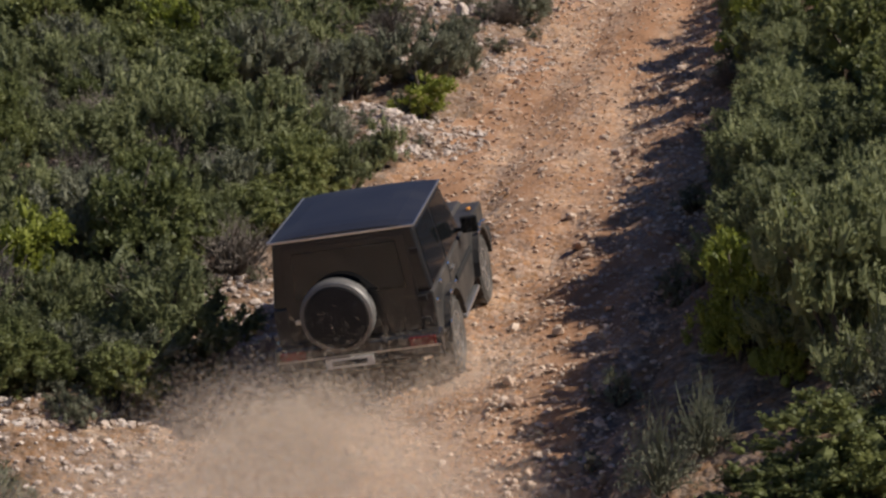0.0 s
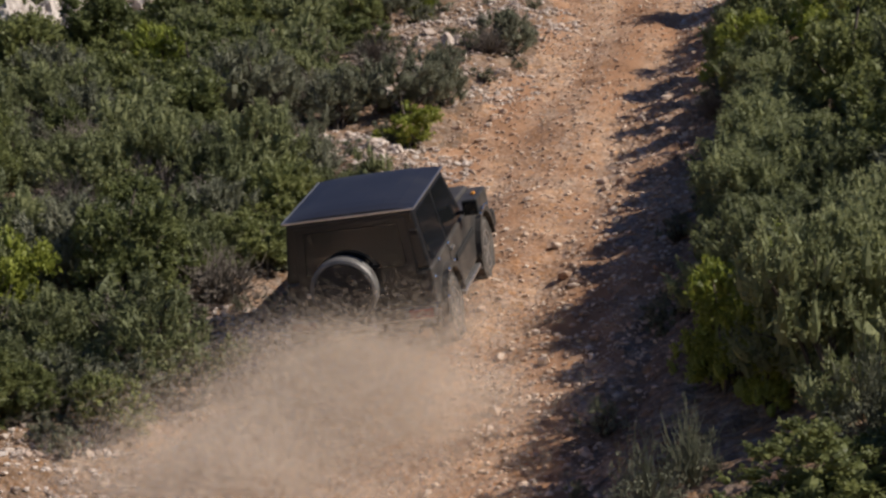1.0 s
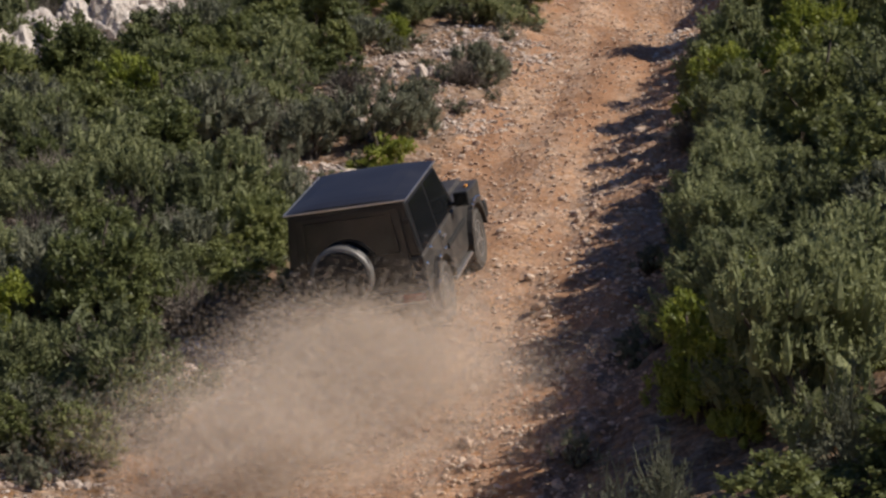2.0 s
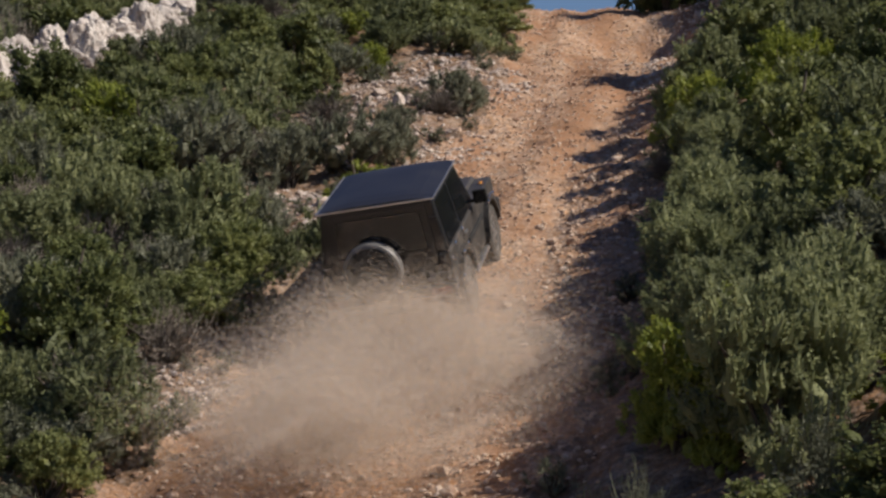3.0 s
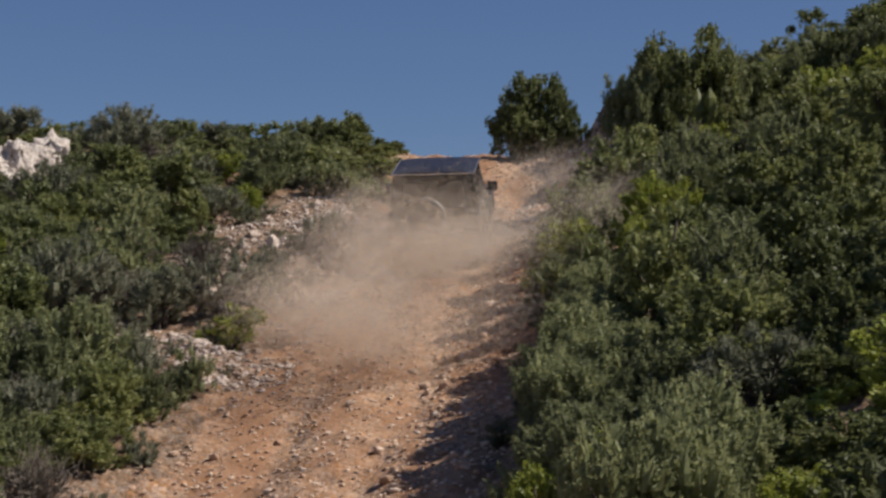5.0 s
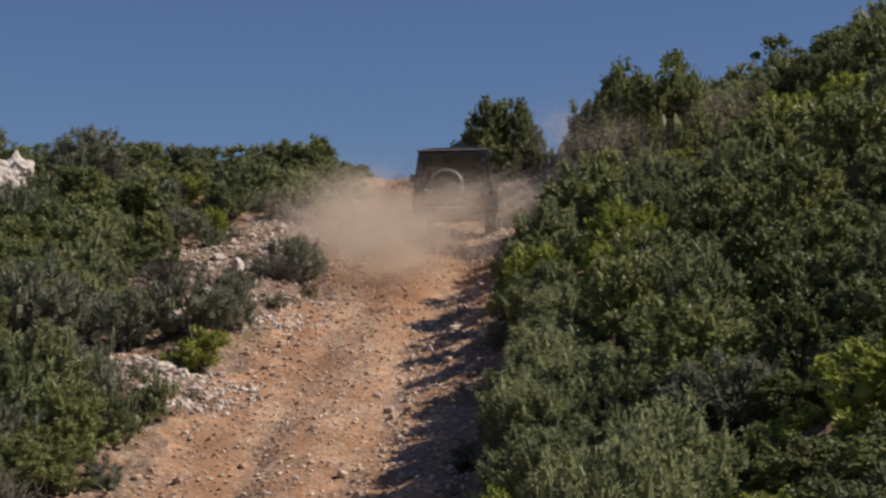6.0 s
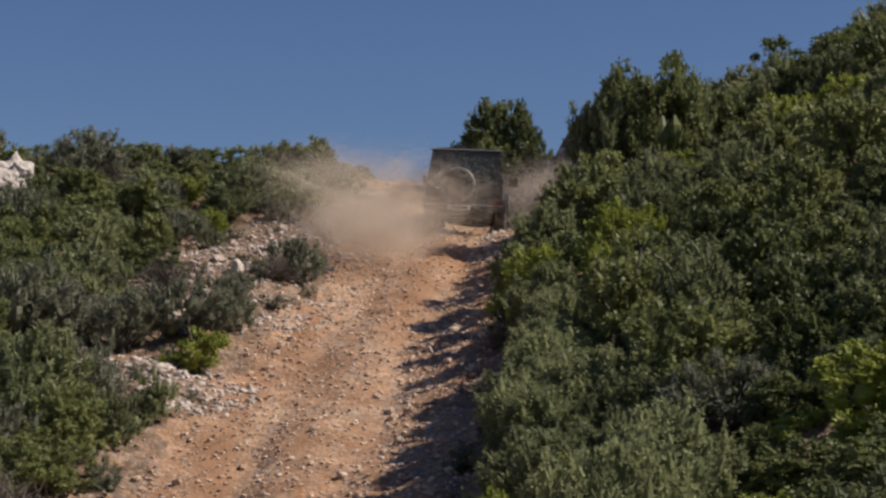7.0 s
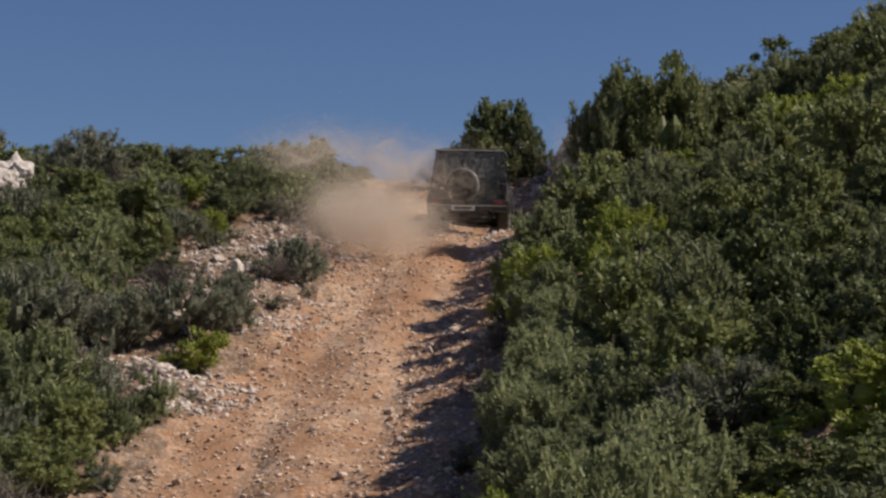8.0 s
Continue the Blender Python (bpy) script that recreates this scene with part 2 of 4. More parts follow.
# ---------------------------------------------------------------- helpers for things
def mesh_of(name, verts, faces, mat, flat=True):
    me = bpy.data.meshes.new(name)
    me.from_pydata(verts, [], faces)
    me.materials.append(mat)
    if not flat:
        me.polygons.foreach_set("use_smooth", np.ones(len(me.polygons), bool))
    return me


def part(name, bm, mat, parent=None, label="", bevel=0.0, smooth_faces=False):
    me = bpy.data.meshes.new(name)
    bmesh.ops.recalc_face_normals(bm, faces=bm.faces)
    bm.to_mesh(me)
    bm.free()
    me.materials.append(mat)
    ob = new(name, me)
    ob.parent = parent
    if smooth_faces:
        me.polygons.foreach_set("use_smooth", np.ones(len(me.polygons), bool))
    if bevel:
        b = ob.modifiers.new("edges", "BEVEL")
        b.width, b.segments, b.limit_method = bevel, 2, "ANGLE"
    if label:
        ob["label"] = label
    return ob


def box(bm, x0, x1, y0, y1, z0, z1):
    v = [bm.verts.new((x, y, z)) for x in (x0, x1) for y in (y0, y1) for z in (z0, z1)]
    for f in ((0, 1, 3, 2), (4, 6, 7, 5), (0, 4, 5, 1), (2, 3, 7, 6), (0, 2, 6, 4), (1, 5, 7, 3)):
        bm.faces.new([v[k] for k in f])
    return bm


def hull8(bm, low, high):
    """A frustum from two rings of four points."""
    v = [bm.verts.new(p) for p in (*low, *high)]
    bm.faces.new(v[0:4])
    bm.faces.new(v[4:8])
    for k in range(4):
        bm.faces.new([v[k], v[(k + 1) % 4], v[4 + (k + 1) % 4], v[4 + k]])
    return bm


def slab(bm, pts, thick):
    """A panel from its outer outline, thick metres deep along its inner normal."""
    pts = [Vector(p) for p in pts]
    n = (pts[1] - pts[0]).cross(pts[2] - pts[0]).normalized()
    a = [bm.verts.new(p) for p in pts]
    b = [bm.verts.new(p - n * thick) for p in pts]
    bm.faces.new(a)
    bm.faces.new(b[::-1])
    k = len(pts)
    for i in range(k):
        bm.faces.new([a[i], b[i], b[(i + 1) % k], a[(i + 1) % k]])
    return bm


def lathe(bm, profile_rs, seg=28, centre=(0, 0, 0), turn=None):
    """Rings (radius, offset along x) round the x axis."""
    rings = []
    for r, x in profile_rs:
        rings.append([bm.verts.new(Vector(centre) + (turn or Matrix()) @ Vector((x, r * math.cos(2 * math.pi * k / seg), r * math.sin(2 * math.pi * k / seg)))) for k in range(seg)])
    for a, b in zip(rings, rings[1:]):
        for k in range(seg):
            bm.faces.new([a[k], a[(k + 1) % seg], b[(k + 1) % seg], b[k]])
    for ring in (rings[0], rings[-1]):
        if (ring[0].co - ring[seg // 2].co).length > 1e-4:
            bm.faces.new(ring)
    return bm


def tube(path, r0, r1, seg=5):
    """Vertices and faces of a tapered stem along a path."""
    vs, fs = [], []
    n = len(path)
    for k, p in enumerate(path):
        d = (path[min(k + 1, n - 1)] - path[max(k - 1, 0)]).normalized()
        s = d.orthogonal().normalized()
        t = d.cross(s)
        r = r0 + (r1 - r0) * k / (n - 1)
        for q in range(seg):
            a = 2 * math.pi * q / seg
            vs.append(p + s * math.cos(a) * r + t * math.sin(a) * r)
    for k in range(n - 1):
        for q in range(seg):
            fs.append((k * seg + q, k * seg + (q + 1) % seg, (k + 1) * seg + (q + 1) % seg, (k + 1) * seg + q))
    return vs, fs


# ---------------------------------------------------------------- shrubs
def unit(v):
    return v / np.linalg.norm(v, axis=-1, keepdims=True)


def cross_frame(rng, ax):
    """Two directions square to each axis."""
    s = unit(np.cross(ax, rng.normal(size=ax.shape)))
    return s, np.cross(ax, s)


def sprays(rng, cen, ax, length, radius, outline, seg=5):
    """Dense inner twig masses, one a tuft: lumpy spindles along each axis, in triangles."""
    t, k = len(cen), len(outline)
    s, q = cross_frame(rng, ax)
    ang = np.arange(seg) * 2 * math.pi / seg
    ring = s[:, None, :] * np.cos(ang)[None, :, None] + q[:, None, :] * np.sin(ang)[None, :, None]
    r = radius[:, None, None] * np.asarray(outline)[None, :, None] * rng.uniform(0.7, 1.2, (t, k, seg))
    along = length[:, None] * (np.linspace(0, 1, k)[None, :] - 0.3)
    v = cen[:, None, None, :] + ax[:, None, None, :] * along[:, :, None, None] + ring[:, None] * r[..., None]
    a = np.array([[i * seg + j, i * seg + (j + 1) % seg, (i + 1) * seg + (j + 1) % seg] for i in range(k - 1) for j in range(seg)]
                 + [[i * seg + j, (i + 1) * seg + (j + 1) % seg, (i + 1) * seg + j] for i in range(k - 1) for j in range(seg)])
    f = (a[None] + (np.arange(t) * k * seg)[:, None, None]).reshape(-1, 3)
    return v.reshape(-1, 3), f


def leaves(rng, cen, ax, per, length, radius, outline, leaf, width, splay):
    """Leaves or needles over the outside of each tuft, as slim triangles."""
    n = len(cen) * per
    c, o = np.repeat(cen, per, 0), np.repeat(ax, per, 0)
    ln, rd = np.repeat(length, per)[:, None], np.repeat(radius, per)[:, None]
    s, q = cross_frame(rng, o)
    along = rng.random((n, 1)) ** 0.85
    r = rd * np.interp(along, np.linspace(0, 1, len(outline)), outline) * rng.uniform(0.35, 1.12, (n, 1))
    pos = c + o * ln * (along - 0.3) + s * r
    d = unit(o * (1 - splay) + s * splay + rng.normal(size=(n, 3)) * 0.38)
    w = unit(np.cross(d, rng.normal(size=(n, 3))))
    k = rng.uniform(0.65, 1.35, (n, 1))
    v = np.stack([pos + w * width * k / 2, pos + d * leaf * k, pos - w * width * k / 2], 1).reshape(-1, 3)
    return v, np.arange(n * 3).reshape(n, 3)


PLUME, BALL = (0.6, 1.0, 0.65, 0.06), (0.5, 1.0, 0.9, 0.15)


def shrub_model(name, seed, tufts, per, leaf, width, mat, plume=True, lobes=5, size=1.0, splay=0.55, lean=0.9, ragged=0.10, tall=1.0):
    """A shrub one metre across and about 0.85 (times tall) high, standing at the origin: stems, and tufts of leaves round several lobes."""
    rng = np.random.default_rng(seed)
    base = new(name)
    lob = np.stack([rng.uniform(-0.27, 0.27, lobes), rng.uniform(-0.27, 0.27, lobes), rng.uniform(0.12, 0.50, lobes) * (1.18 * tall - 0.18)], 1)
    lob[:, :2] *= 1.15 - 0.4 * lob[:, 2:] / tall
    lob[0] = (0, 0, 0.50 * (1.36 * tall - 0.36))
    rad = rng.uniform(0.18, 0.30, lobes)
    which = rng.integers(0, lobes, tufts)
    dirs = rng.normal(size=(tufts, 3))
    dirs[:, 2] = np.abs(dirs[:, 2]) - 0.45
    dirs = unit(dirs)
    cen = lob[which] + dirs * rad[which][:, None] * rng.uniform(0.8, 1.1, (tufts, 1))
    cen[:, 2] = np.maximum(cen[:, 2], 0.04) + ragged * rng.random(tufts) * (cen[:, 2] > 0.4)
    ax = unit(dirs * (0.55 if plume else 1.0) + np.array([0, 0, lean]) + rng.normal(size=(tufts, 3)) * 0.2)
    grow = rng.uniform(0.65, 1.3, tufts) * size
    length, radius, outline = (0.23 * grow, 0.080 * grow, PLUME) if plume else (0.16 * grow, 0.088 * grow, BALL)
    v1, f1 = sprays(rng, cen, ax, length * 0.8, radius * 0.46, outline)
    v2, f2 = leaves(rng, cen, ax, per, length, radius, outline, leaf, width, splay)
    v3, f3 = sprays(rng, lob - np.array([0, 0, 0.10]), np.tile((0.0, 0.0, 1.0), (lobes, 1)), rad * 0.7, rad * 0.30, BALL, 7)
    me = bpy.data.meshes.new("foliage")
    me.from_pydata(np.concatenate([v1, v2, v3]).tolist(), [], np.concatenate([f1, f2 + len(v1), f3 + len(v1) + len(v2)]).tolist())
    me.materials.append(mat)
    fol = new("foliage", me)
    fol.parent = base
    vs, fs = [], []
    for k in range(9):
        goal = Vector(cen[rng.integers(0, tufts)])
        p0 = Vector((rng.normal() * 0.03, rng.normal() * 0.03, -0.05))
        path = [p0.lerp(goal, t) + Vector((rng.normal() * 0.02, rng.normal() * 0.02, 0.10 * math.sin(t * 3))) for t in (0, 0.3, 0.6, 0.85, 1.05)]
        v, f = tube(path, 0.022, 0.005, 4)
        fs += [tuple(i + len(vs) for i in q) for q in f]
        vs += v
    stem = new("branchwork", mesh_of("branchwork", [tuple(v) for v in vs], fs, M_BARK, False))
    stem.parent = base
    return base


def twig_model(name, seed, mat, count=420):
    """A leafless or nearly leafless bush of thin branching twigs, one metre across."""
    rng = np.random.default_rng(seed)
    base = new(name)
    vs, fs = [], []
    for k in range(count):
        a, tilt = rng.uniform(0, 2 * math.pi), rng.uniform(0.05, 1.15)
        d = Vector((math.cos(a) * math.sin(tilt), math.sin(a) * math.sin(tilt), math.cos(tilt)))
        s = rng.uniform(0.0, 0.4)
        r = rng.uniform(0.35, 0.62)
        p0 = d * r * s
        path = [p0 + d * r * t + Vector(rng.normal(size=3)) * 0.05 * t for t in (0, 0.4, 0.75, 1.0)]
        v, f = tube(path, 0.007, 0.003, 3)
        fs += [tuple(i + len(vs) for i in q) for q in f]
        vs += v
    st = new("branchwork", mesh_of("branchwork", [tuple(v) for v in vs], fs, mat, True))
    st.parent = base
    dirs = unit(rng.normal(size=(70, 3)))
    cen = dirs * rng.uniform(0.25, 0.5, (70, 1))
    cen[:, 2] = np.abs(cen[:, 2]) + 0.05
    v, f = leaves(rng, cen, unit(dirs + np.array([0, 0, 0.4])), 16, np.full(70, 0.16), np.full(70, 0.06), BALL, 0.05, 0.016, 0.4)
    fol = new("foliage", mesh_of("foliage", v.tolist(), f.tolist(), mat))
    fol.parent = base
    return base


MODELS = {
    "juniper": [shrub_model("juniper_shrub", 11 + k, 90, 34, 0.058, 0.026, M_JUNIPER, size=0.95) for k in range(4)],
    "oak": [shrub_model("oak_shrub", 31 + k, 90, 32, 0.046, 0.034, M_OAK, False, splay=0.6, lean=0.45) for k in range(4)],
    "bright": [shrub_model("leafy_shrub", 51 + k, 80, 32, 0.044, 0.030, M_BRIGHT, False, splay=0.55, lean=0.6) for k in range(2)],
    "grey": [shrub_model("grey_shrub", 71 + k, 100, 34, 0.055, 0.015, M_GREY, size=0.85, splay=0.5) for k in range(2)],
    "dry": [twig_model("dry_bush", 91 + k, M_DRY, 260) for k in range(2)],
    "tuft": [shrub_model("low_tuft", 171 + k, 20, 20, 0.15, 0.030, M_GREY, size=0.7, splay=0.4) for k in range(2)],
    "big_juniper": [shrub_model("juniper_shrub", 111 + k, 180, 38, 0.038, 0.018, M_JUNIPER, lobes=9, size=0.72, lean=1.0) for k in range(4)],
    "big_oak": [shrub_model("oak_shrub", 131 + k, 170, 34, 0.031, 0.024, M_OAK, False, lobes=9, size=0.75, splay=0.6, lean=0.45) for k in range(4)],
    "big_bright": [shrub_model("leafy_shrub", 151 + k, 140, 42, 0.030, 0.020, M_BRIGHT, False, lobes=8, size=0.75, splay=0.55, lean=0.6) for k in range(2)],
    "tall_juniper": [shrub_model("juniper_shrub", 211 + k, 240, 44, 0.040, 0.017, M_JUNIPER, lobes=13, size=0.85, lean=1.0, tall=1.35) for k in range(3)],
    "sprig": [twig_model("olive_shrub", 191, M_GREY, 110)],
}
TALL = {"tall_juniper": 1.35}
LABELS = {
    "juniper": ("dark green juniper shrub with upright feathery tufts", "shrub"),
    "oak": ("dense evergreen oak shrub with small green leaves", "shrub"),
    "bright": ("bright yellow-green leafy shrub on the dry hillside", "shrub"),
    "grey": ("grey-green narrow-leaved shrub on stony ground", "shrub"),
    "tuft": ("low grey-green tuft of herbs on stony ground", "plant"),
    "sprig": ("thin grey-green olive shrub with loose upright shoots", "shrub"),
    "dry": ("brownish half-dry bush of bare thin twigs", "bush"),
}
for big in ("juniper", "oak", "bright"):
    LABELS["big_" + big] = LABELS["tall_" + big] = ("tall " + LABELS[big][0], "shrub")
used_models = set()
shrub_rng = random.Random(5)


def shrub(kind, x, y, width, height, sink=0.04):
    """A shrub that wide and high, its foot at (x, y) on the ground."""
    k = shrub_rng.randrange(len(MODELS[kind]))
    src = MODELS[kind][k]
    turn = shrub_rng.uniform(0, 360)
    m = pose(x, y, gz(x, y) - sink, 0, 0, turn)
    if (kind, k) in used_models:
        ob = copy_thing(src, m)
    else:
        used_models.add((kind, k))
        ob = src
        ob.matrix_basis = m
    ob.scale = (width, width, height / 0.85 / TALL.get(kind, 1.0))
    tagged(ob, LABELS[kind][0], LABELS[kind][1], "herbs between the shrubs" if kind == "tuft" else "scrub on the hillside")
    return ob


PLACED = []


def free_spot(x, y, gap):
    return all((x - a) ** 2 + (y - b) ** 2 > (gap * 0.5 + g * 0.5) ** 2 for a, b, g in PLACED)


def plant(kind, x, y, width, height):
    PLACED.append((x, y, width * 0.8))
    return shrub(kind, x, y, width, height)


# shrubs that stand out
plant("bright", -4.0, 32.3, 1.15, 0.80)
plant("grey", -2.75, 38.5, 1.3, 0.95)
plant("dry", -3.2, 38.0, 0.9, 0.7)
plant("dry", -5.2, 36.6, 1.25, 1.0)
plant("big_oak", -3.2, 48.2, 1.9, 1.05)
plant("juniper", -4.7, 47.4, 1.7, 0.85)
plant("oak", -5.9, 48.0, 1.6, 0.8)
plant("big_oak", 1.65, 51.6, 2.2, 2.55)
plant("big_oak", 0.95, 51.4, 1.4, 1.8)
plant("big_oak", 2.2, 51.0, 1.3, 1.7)
plant("oak", 1.6, 50.9, 1.5, 1.0)
plant("big_oak", 3.89, 41.50, 2.0, 3.22)
plant("big_oak", 4.59, 41.80, 2.0, 3.16)
plant("tall_juniper", 3.40, 41.40, 1.5, 2.74)
plant("tall_juniper", 5.32, 42.30, 1.7, 2.39)
plant("big_oak", 6.34, 43.00, 2.0, 1.68)
plant("big_juniper", 7.44, 43.50, 2.0, 1.85)
plant("big_oak", 8.24, 43.00, 2.0, 1.95)
plant("big_juniper", 8.79, 42.00, 2.0, 1.94)
plant("big_oak", 9.31, 41.00, 2.2, 2.20)
plant("grey", -8.66, 47.00, 2.0, 1.55)
plant("dry", -8.0, 46.70, 1.4, 1.1)
plant("juniper", -9.76, 46.50, 1.4, 0.97)
plant("oak", -7.16, 48.00, 1.3, 0.95)
plant("juniper", -6.04, 48.00, 1.2, 0.93)
plant("oak", -4.98, 48.50, 1.6, 1.03)
plant("juniper", -4.16, 48.70, 1.5, 1.11)
plant("big_oak", -3.23, 48.50, 1.7, 1.29)
plant("grey", -5.4, 33.2, 1.45, 1.15)
plant("dry", -8.4, 27.6, 1.4, 1.0)
# low leafy growth at the foot of the bank
for x, y, w, h in ((0.05, 15.0, 1.1, 0.55), (0.75, 15.1, 1.4, 0.70), (1.5, 15.3, 1.6, 0.85), (2.3, 15.6, 1.7, 1.0), (0.45, 14.3, 1.2, 0.6), (1.25, 14.4, 1.4, 0.7)):
    plant("big_oak", x, y, w, h)
plant("sprig", -0.12, 16.2, 0.7, 1.0)
plant("sprig", 0.25, 16.6, 0.6, 0.9)
plant("sprig", 1.75, 16.4, 0.9, 1.1)
# yellow-green leafy shrubs that push out of the dark hedge
plant("big_bright", 0.68, 19.3, 1.2, 1.35)
plant("big_bright", 1.2, 19.0, 1.1, 1.5)
plant("big_bright", 0.62, 20.0, 1.0, 1.25)
plant("big_bright", 1.0, 18.5, 0.8, 0.75)


def hedge():
    """A close row of tall junipers along the foot of the bank."""
    r = random.Random(52)
    for y, x, h in ((17.2, 1.45, 2.0), (18.1, 1.65, 1.8), (19.0, 2.05, 1.75), (20.0, 1.65, 1.6), (20.9, 1.25, 1.45), (21.7, 1.05, 1.35), (22.5, 1.2, 1.45), (23.3, 1.1, 1.35),
                    (24.2, 1.3, 1.45), (25.1, 1.25, 1.35), (26.2, 1.4, 1.4), (27.2, 1.5, 1.4), (28.3, 1.65, 1.4), (29.5, 1.65, 1.3), (31.0, 1.75, 1.3)):
        plant("tall_juniper", x + r.uniform(-0.08, 0.08), y, r.uniform(1.35, 1.6), h * r.uniform(0.93, 1.05))


hedge()
plant("dry", 1.55, 38.4, 1.2, 1.0)
plant("dry", 0.95, 31.8, 0.8, 0.6)
plant("bright", -8.0, 23.9, 1.2, 1.25)
plant("juniper", -4.35, 29.4, 0.85, 0.85)



# open stony places where nothing grows: x, y, radius
BARE = [(-5.1, 31.3, 1.0), (-4.3, 31.0, 0.8), (-4.7, 35.8, 1.05), (-3.8, 36.2, 0.95), (-4.4, 39.0, 1.05), (-3.7, 40.6, 1.15), (-3.0, 41.8, 0.9), (-5.5, 24.0, 0.6),
        (-6.4, 19.4, 0.8), (-11.9, 38.3, 0.9), (-11.5, 40.2, 0.9), (-11.0, 42.0, 0.9), (-10.6, 44.0, 0.9), (2.2, 41.4, 1.0), (2.6, 43.6, 1.2), (3.1, 45.6, 0.9), (3.1, 47.8, 1.0), (2.9, 50.0, 1.0)]


def fill_scrub():
    r = random.Random(21)
    for side, tries in (("left", 9000), ("right", 6000)):
        for _ in range(tries):
            y = r.uniform(15.5, 51.0)
            if side == "left":
                x = r.uniform(-0.37 * y - 1.0, 0.0)
                out = -(x - road_mid(y)) - road_half(y)
                w = r.uniform(1.05, 2.0)
                h = w * r.uniform(0.60, 0.88) * (1 - 0.40 * float(smooth(40, 47, y)))
                kind = r.choices(["juniper", "oak", "grey", "bright", "dry"], [40, 34, 15, 4, 7])[0]
            else:
                x = r.uniform(-1.0, 0.235 * y + 1.5)
                out = x - road_mid(y) - road_half(y)
                w = r.uniform(1.2, 2.2)
                h = w * r.uniform(0.70, 0.98) * (1 - 0.25 * float(smooth(36, 44, y)) - 0.28 * (1 - float(smooth(20, 24, y))))
                kind = r.choices(["big_juniper", "big_oak", "grey", "big_bright", "dry"], [44, 36, 7, 9, 4])[0]
            if out < (w * 0.40 if side == "left" else w * (0.46 + 0.12 * (1 - float(smooth(24, 28, y)))) + 0.45 * (1 - float(smooth(26, 32, y)))) or any((x - a) ** 2 + (y - b) ** 2 < (c + w * 0.35) ** 2 for a, b, c in BARE):
                continue
            if y > (34 if side == "right" else 29):
                kind = kind.replace("big_", "")
            elif kind in ("juniper", "oak", "bright"):
                kind = "big_" + kind
            if side == "right" and y < 20.6 and x < 1.15:      # the foot of the bank lies bare here
                continue
            gap = w * ((0.50 if y < 36 else 0.62) if side == "left" else (0.66 if y < 28 else 0.78))
            if not free_spot(x, y, gap):
                continue
            PLACED.append((x, y, gap))
            shrub(kind, x, y, w, h)


fill_scrub()


def fill_tufts():
    """Low herbs on the open ground between shrubs and along the edges of the track."""
    r = random.Random(33)
    n = 0
    while n < 190:
        y = r.uniform(15.5, 46.0)
        right = r.random() < 0.3
        off = road_half(y) + r.uniform(0.05, 1.1 if right else 3.2)
        x = road_mid(y) + (off if right else -off)
        w = r.uniform(0.25, 0.6)
        if any((x - a) ** 2 + (y - b) ** 2 < (c * 0.7) ** 2 for a, b, c in BARE) and r.random() < 0.7:
            continue
        shrub("tuft", x, y, w, w * r.uniform(0.5, 0.9), 0.02)
        n += 1


fill_tufts()


# ---------------------------------------------------------------- stones and rocks
def stone_shape(detail=0):
    bm = bmesh.new()
    bmesh.ops.create_icosphere(bm, subdivisions=1 + detail, radius=0.5)
    v = np.array([q.co[:] for q in bm.verts])
    f = [[q.index for q in face.verts] for face in bm.faces]
    bm.free()
    return v, f


ICO_V, ICO_F = stone_shape()


def rough_stone(rng):
    v = ICO_V * (1 + rng.uniform(-0.28, 0.28, (len(ICO_V), 1)))
    for _ in range(3):
        n = rng.normal(size=3)
        n /= np.linalg.norm(n)
        d = v @ n
        v = v - np.outer(np.maximum(d - 0.28, 0), n)
    return v * np.array([1.0, rng.uniform(0.65, 1.0), rng.uniform(0.45, 0.75)])


def gravel(name, n, picker, lo, hi, mat, seed, label):
    """Loose stones of many sizes, joined, as stuff."""
    rng = np.random.default_rng(seed)
    shapes = [rough_stone(rng) for _ in range(12)]
    faces = np.array(ICO_F)
    vs, fs, count = [], [], 0
    xs, ys = picker(rng, n)
    zs = ground_z(xs, ys)
    sizes = lo + (hi - lo) * rng.random(len(xs)) ** 3
    for x, y, z, s in zip(xs, ys, zs, sizes):
        a = rng.uniform(0, 2 * math.pi)
        c, d = math.cos(a) * s, math.sin(a) * s
        q = shapes[rng.integers(0, 12)]
        vs.append(np.stack([q[:, 0] * c - q[:, 1] * d + x, q[:, 0] * d + q[:, 1] * c + y, q[:, 2] * s + z + s * 0.12], 1))
        fs.append(faces + count)
        count += len(q)
    me = mesh_of(name, np.concatenate(vs).tolist(), np.concatenate(fs).tolist(), mat)
    return tagged(new(name, me), label, "gravel", kind="stuff")


def over_road(rng, n):
    y = 17 + 41 * rng.random(n) ** 1.25
    u = rng.normal(size=n) * 0.55
    u = np.where(rng.random(n) < 0.6, rng.uniform(-1.05, 1.05, n), np.where(rng.random(n) < 0.3, -1, 1) * (0.45 + np.abs(u)))
    x = road_mid(y) + u * road_half(y)
    keep = np.abs(u) < 1.25
    return x[keep], y[keep]


def over_banks(rng, n):
    k = rng.integers(0, len(BARE), n)
    b = np.array(BARE)[k]
    r, a = b[:, 2] * 1.8 * np.sqrt(rng.random(n)), rng.uniform(0, 2 * math.pi, n)
    return b[:, 0] + r * np.cos(a), b[:, 1] + r * np.sin(a)


gravel("gravel", 23000, over_road, 0.02, 0.11, M_STONE, 3, "loose tan and reddish stones on the track")
gravel("limestone_rubble", 15000, over_banks, 0.03, 0.16, M_LIME, 4, "pale limestone rubble on the bare banks")


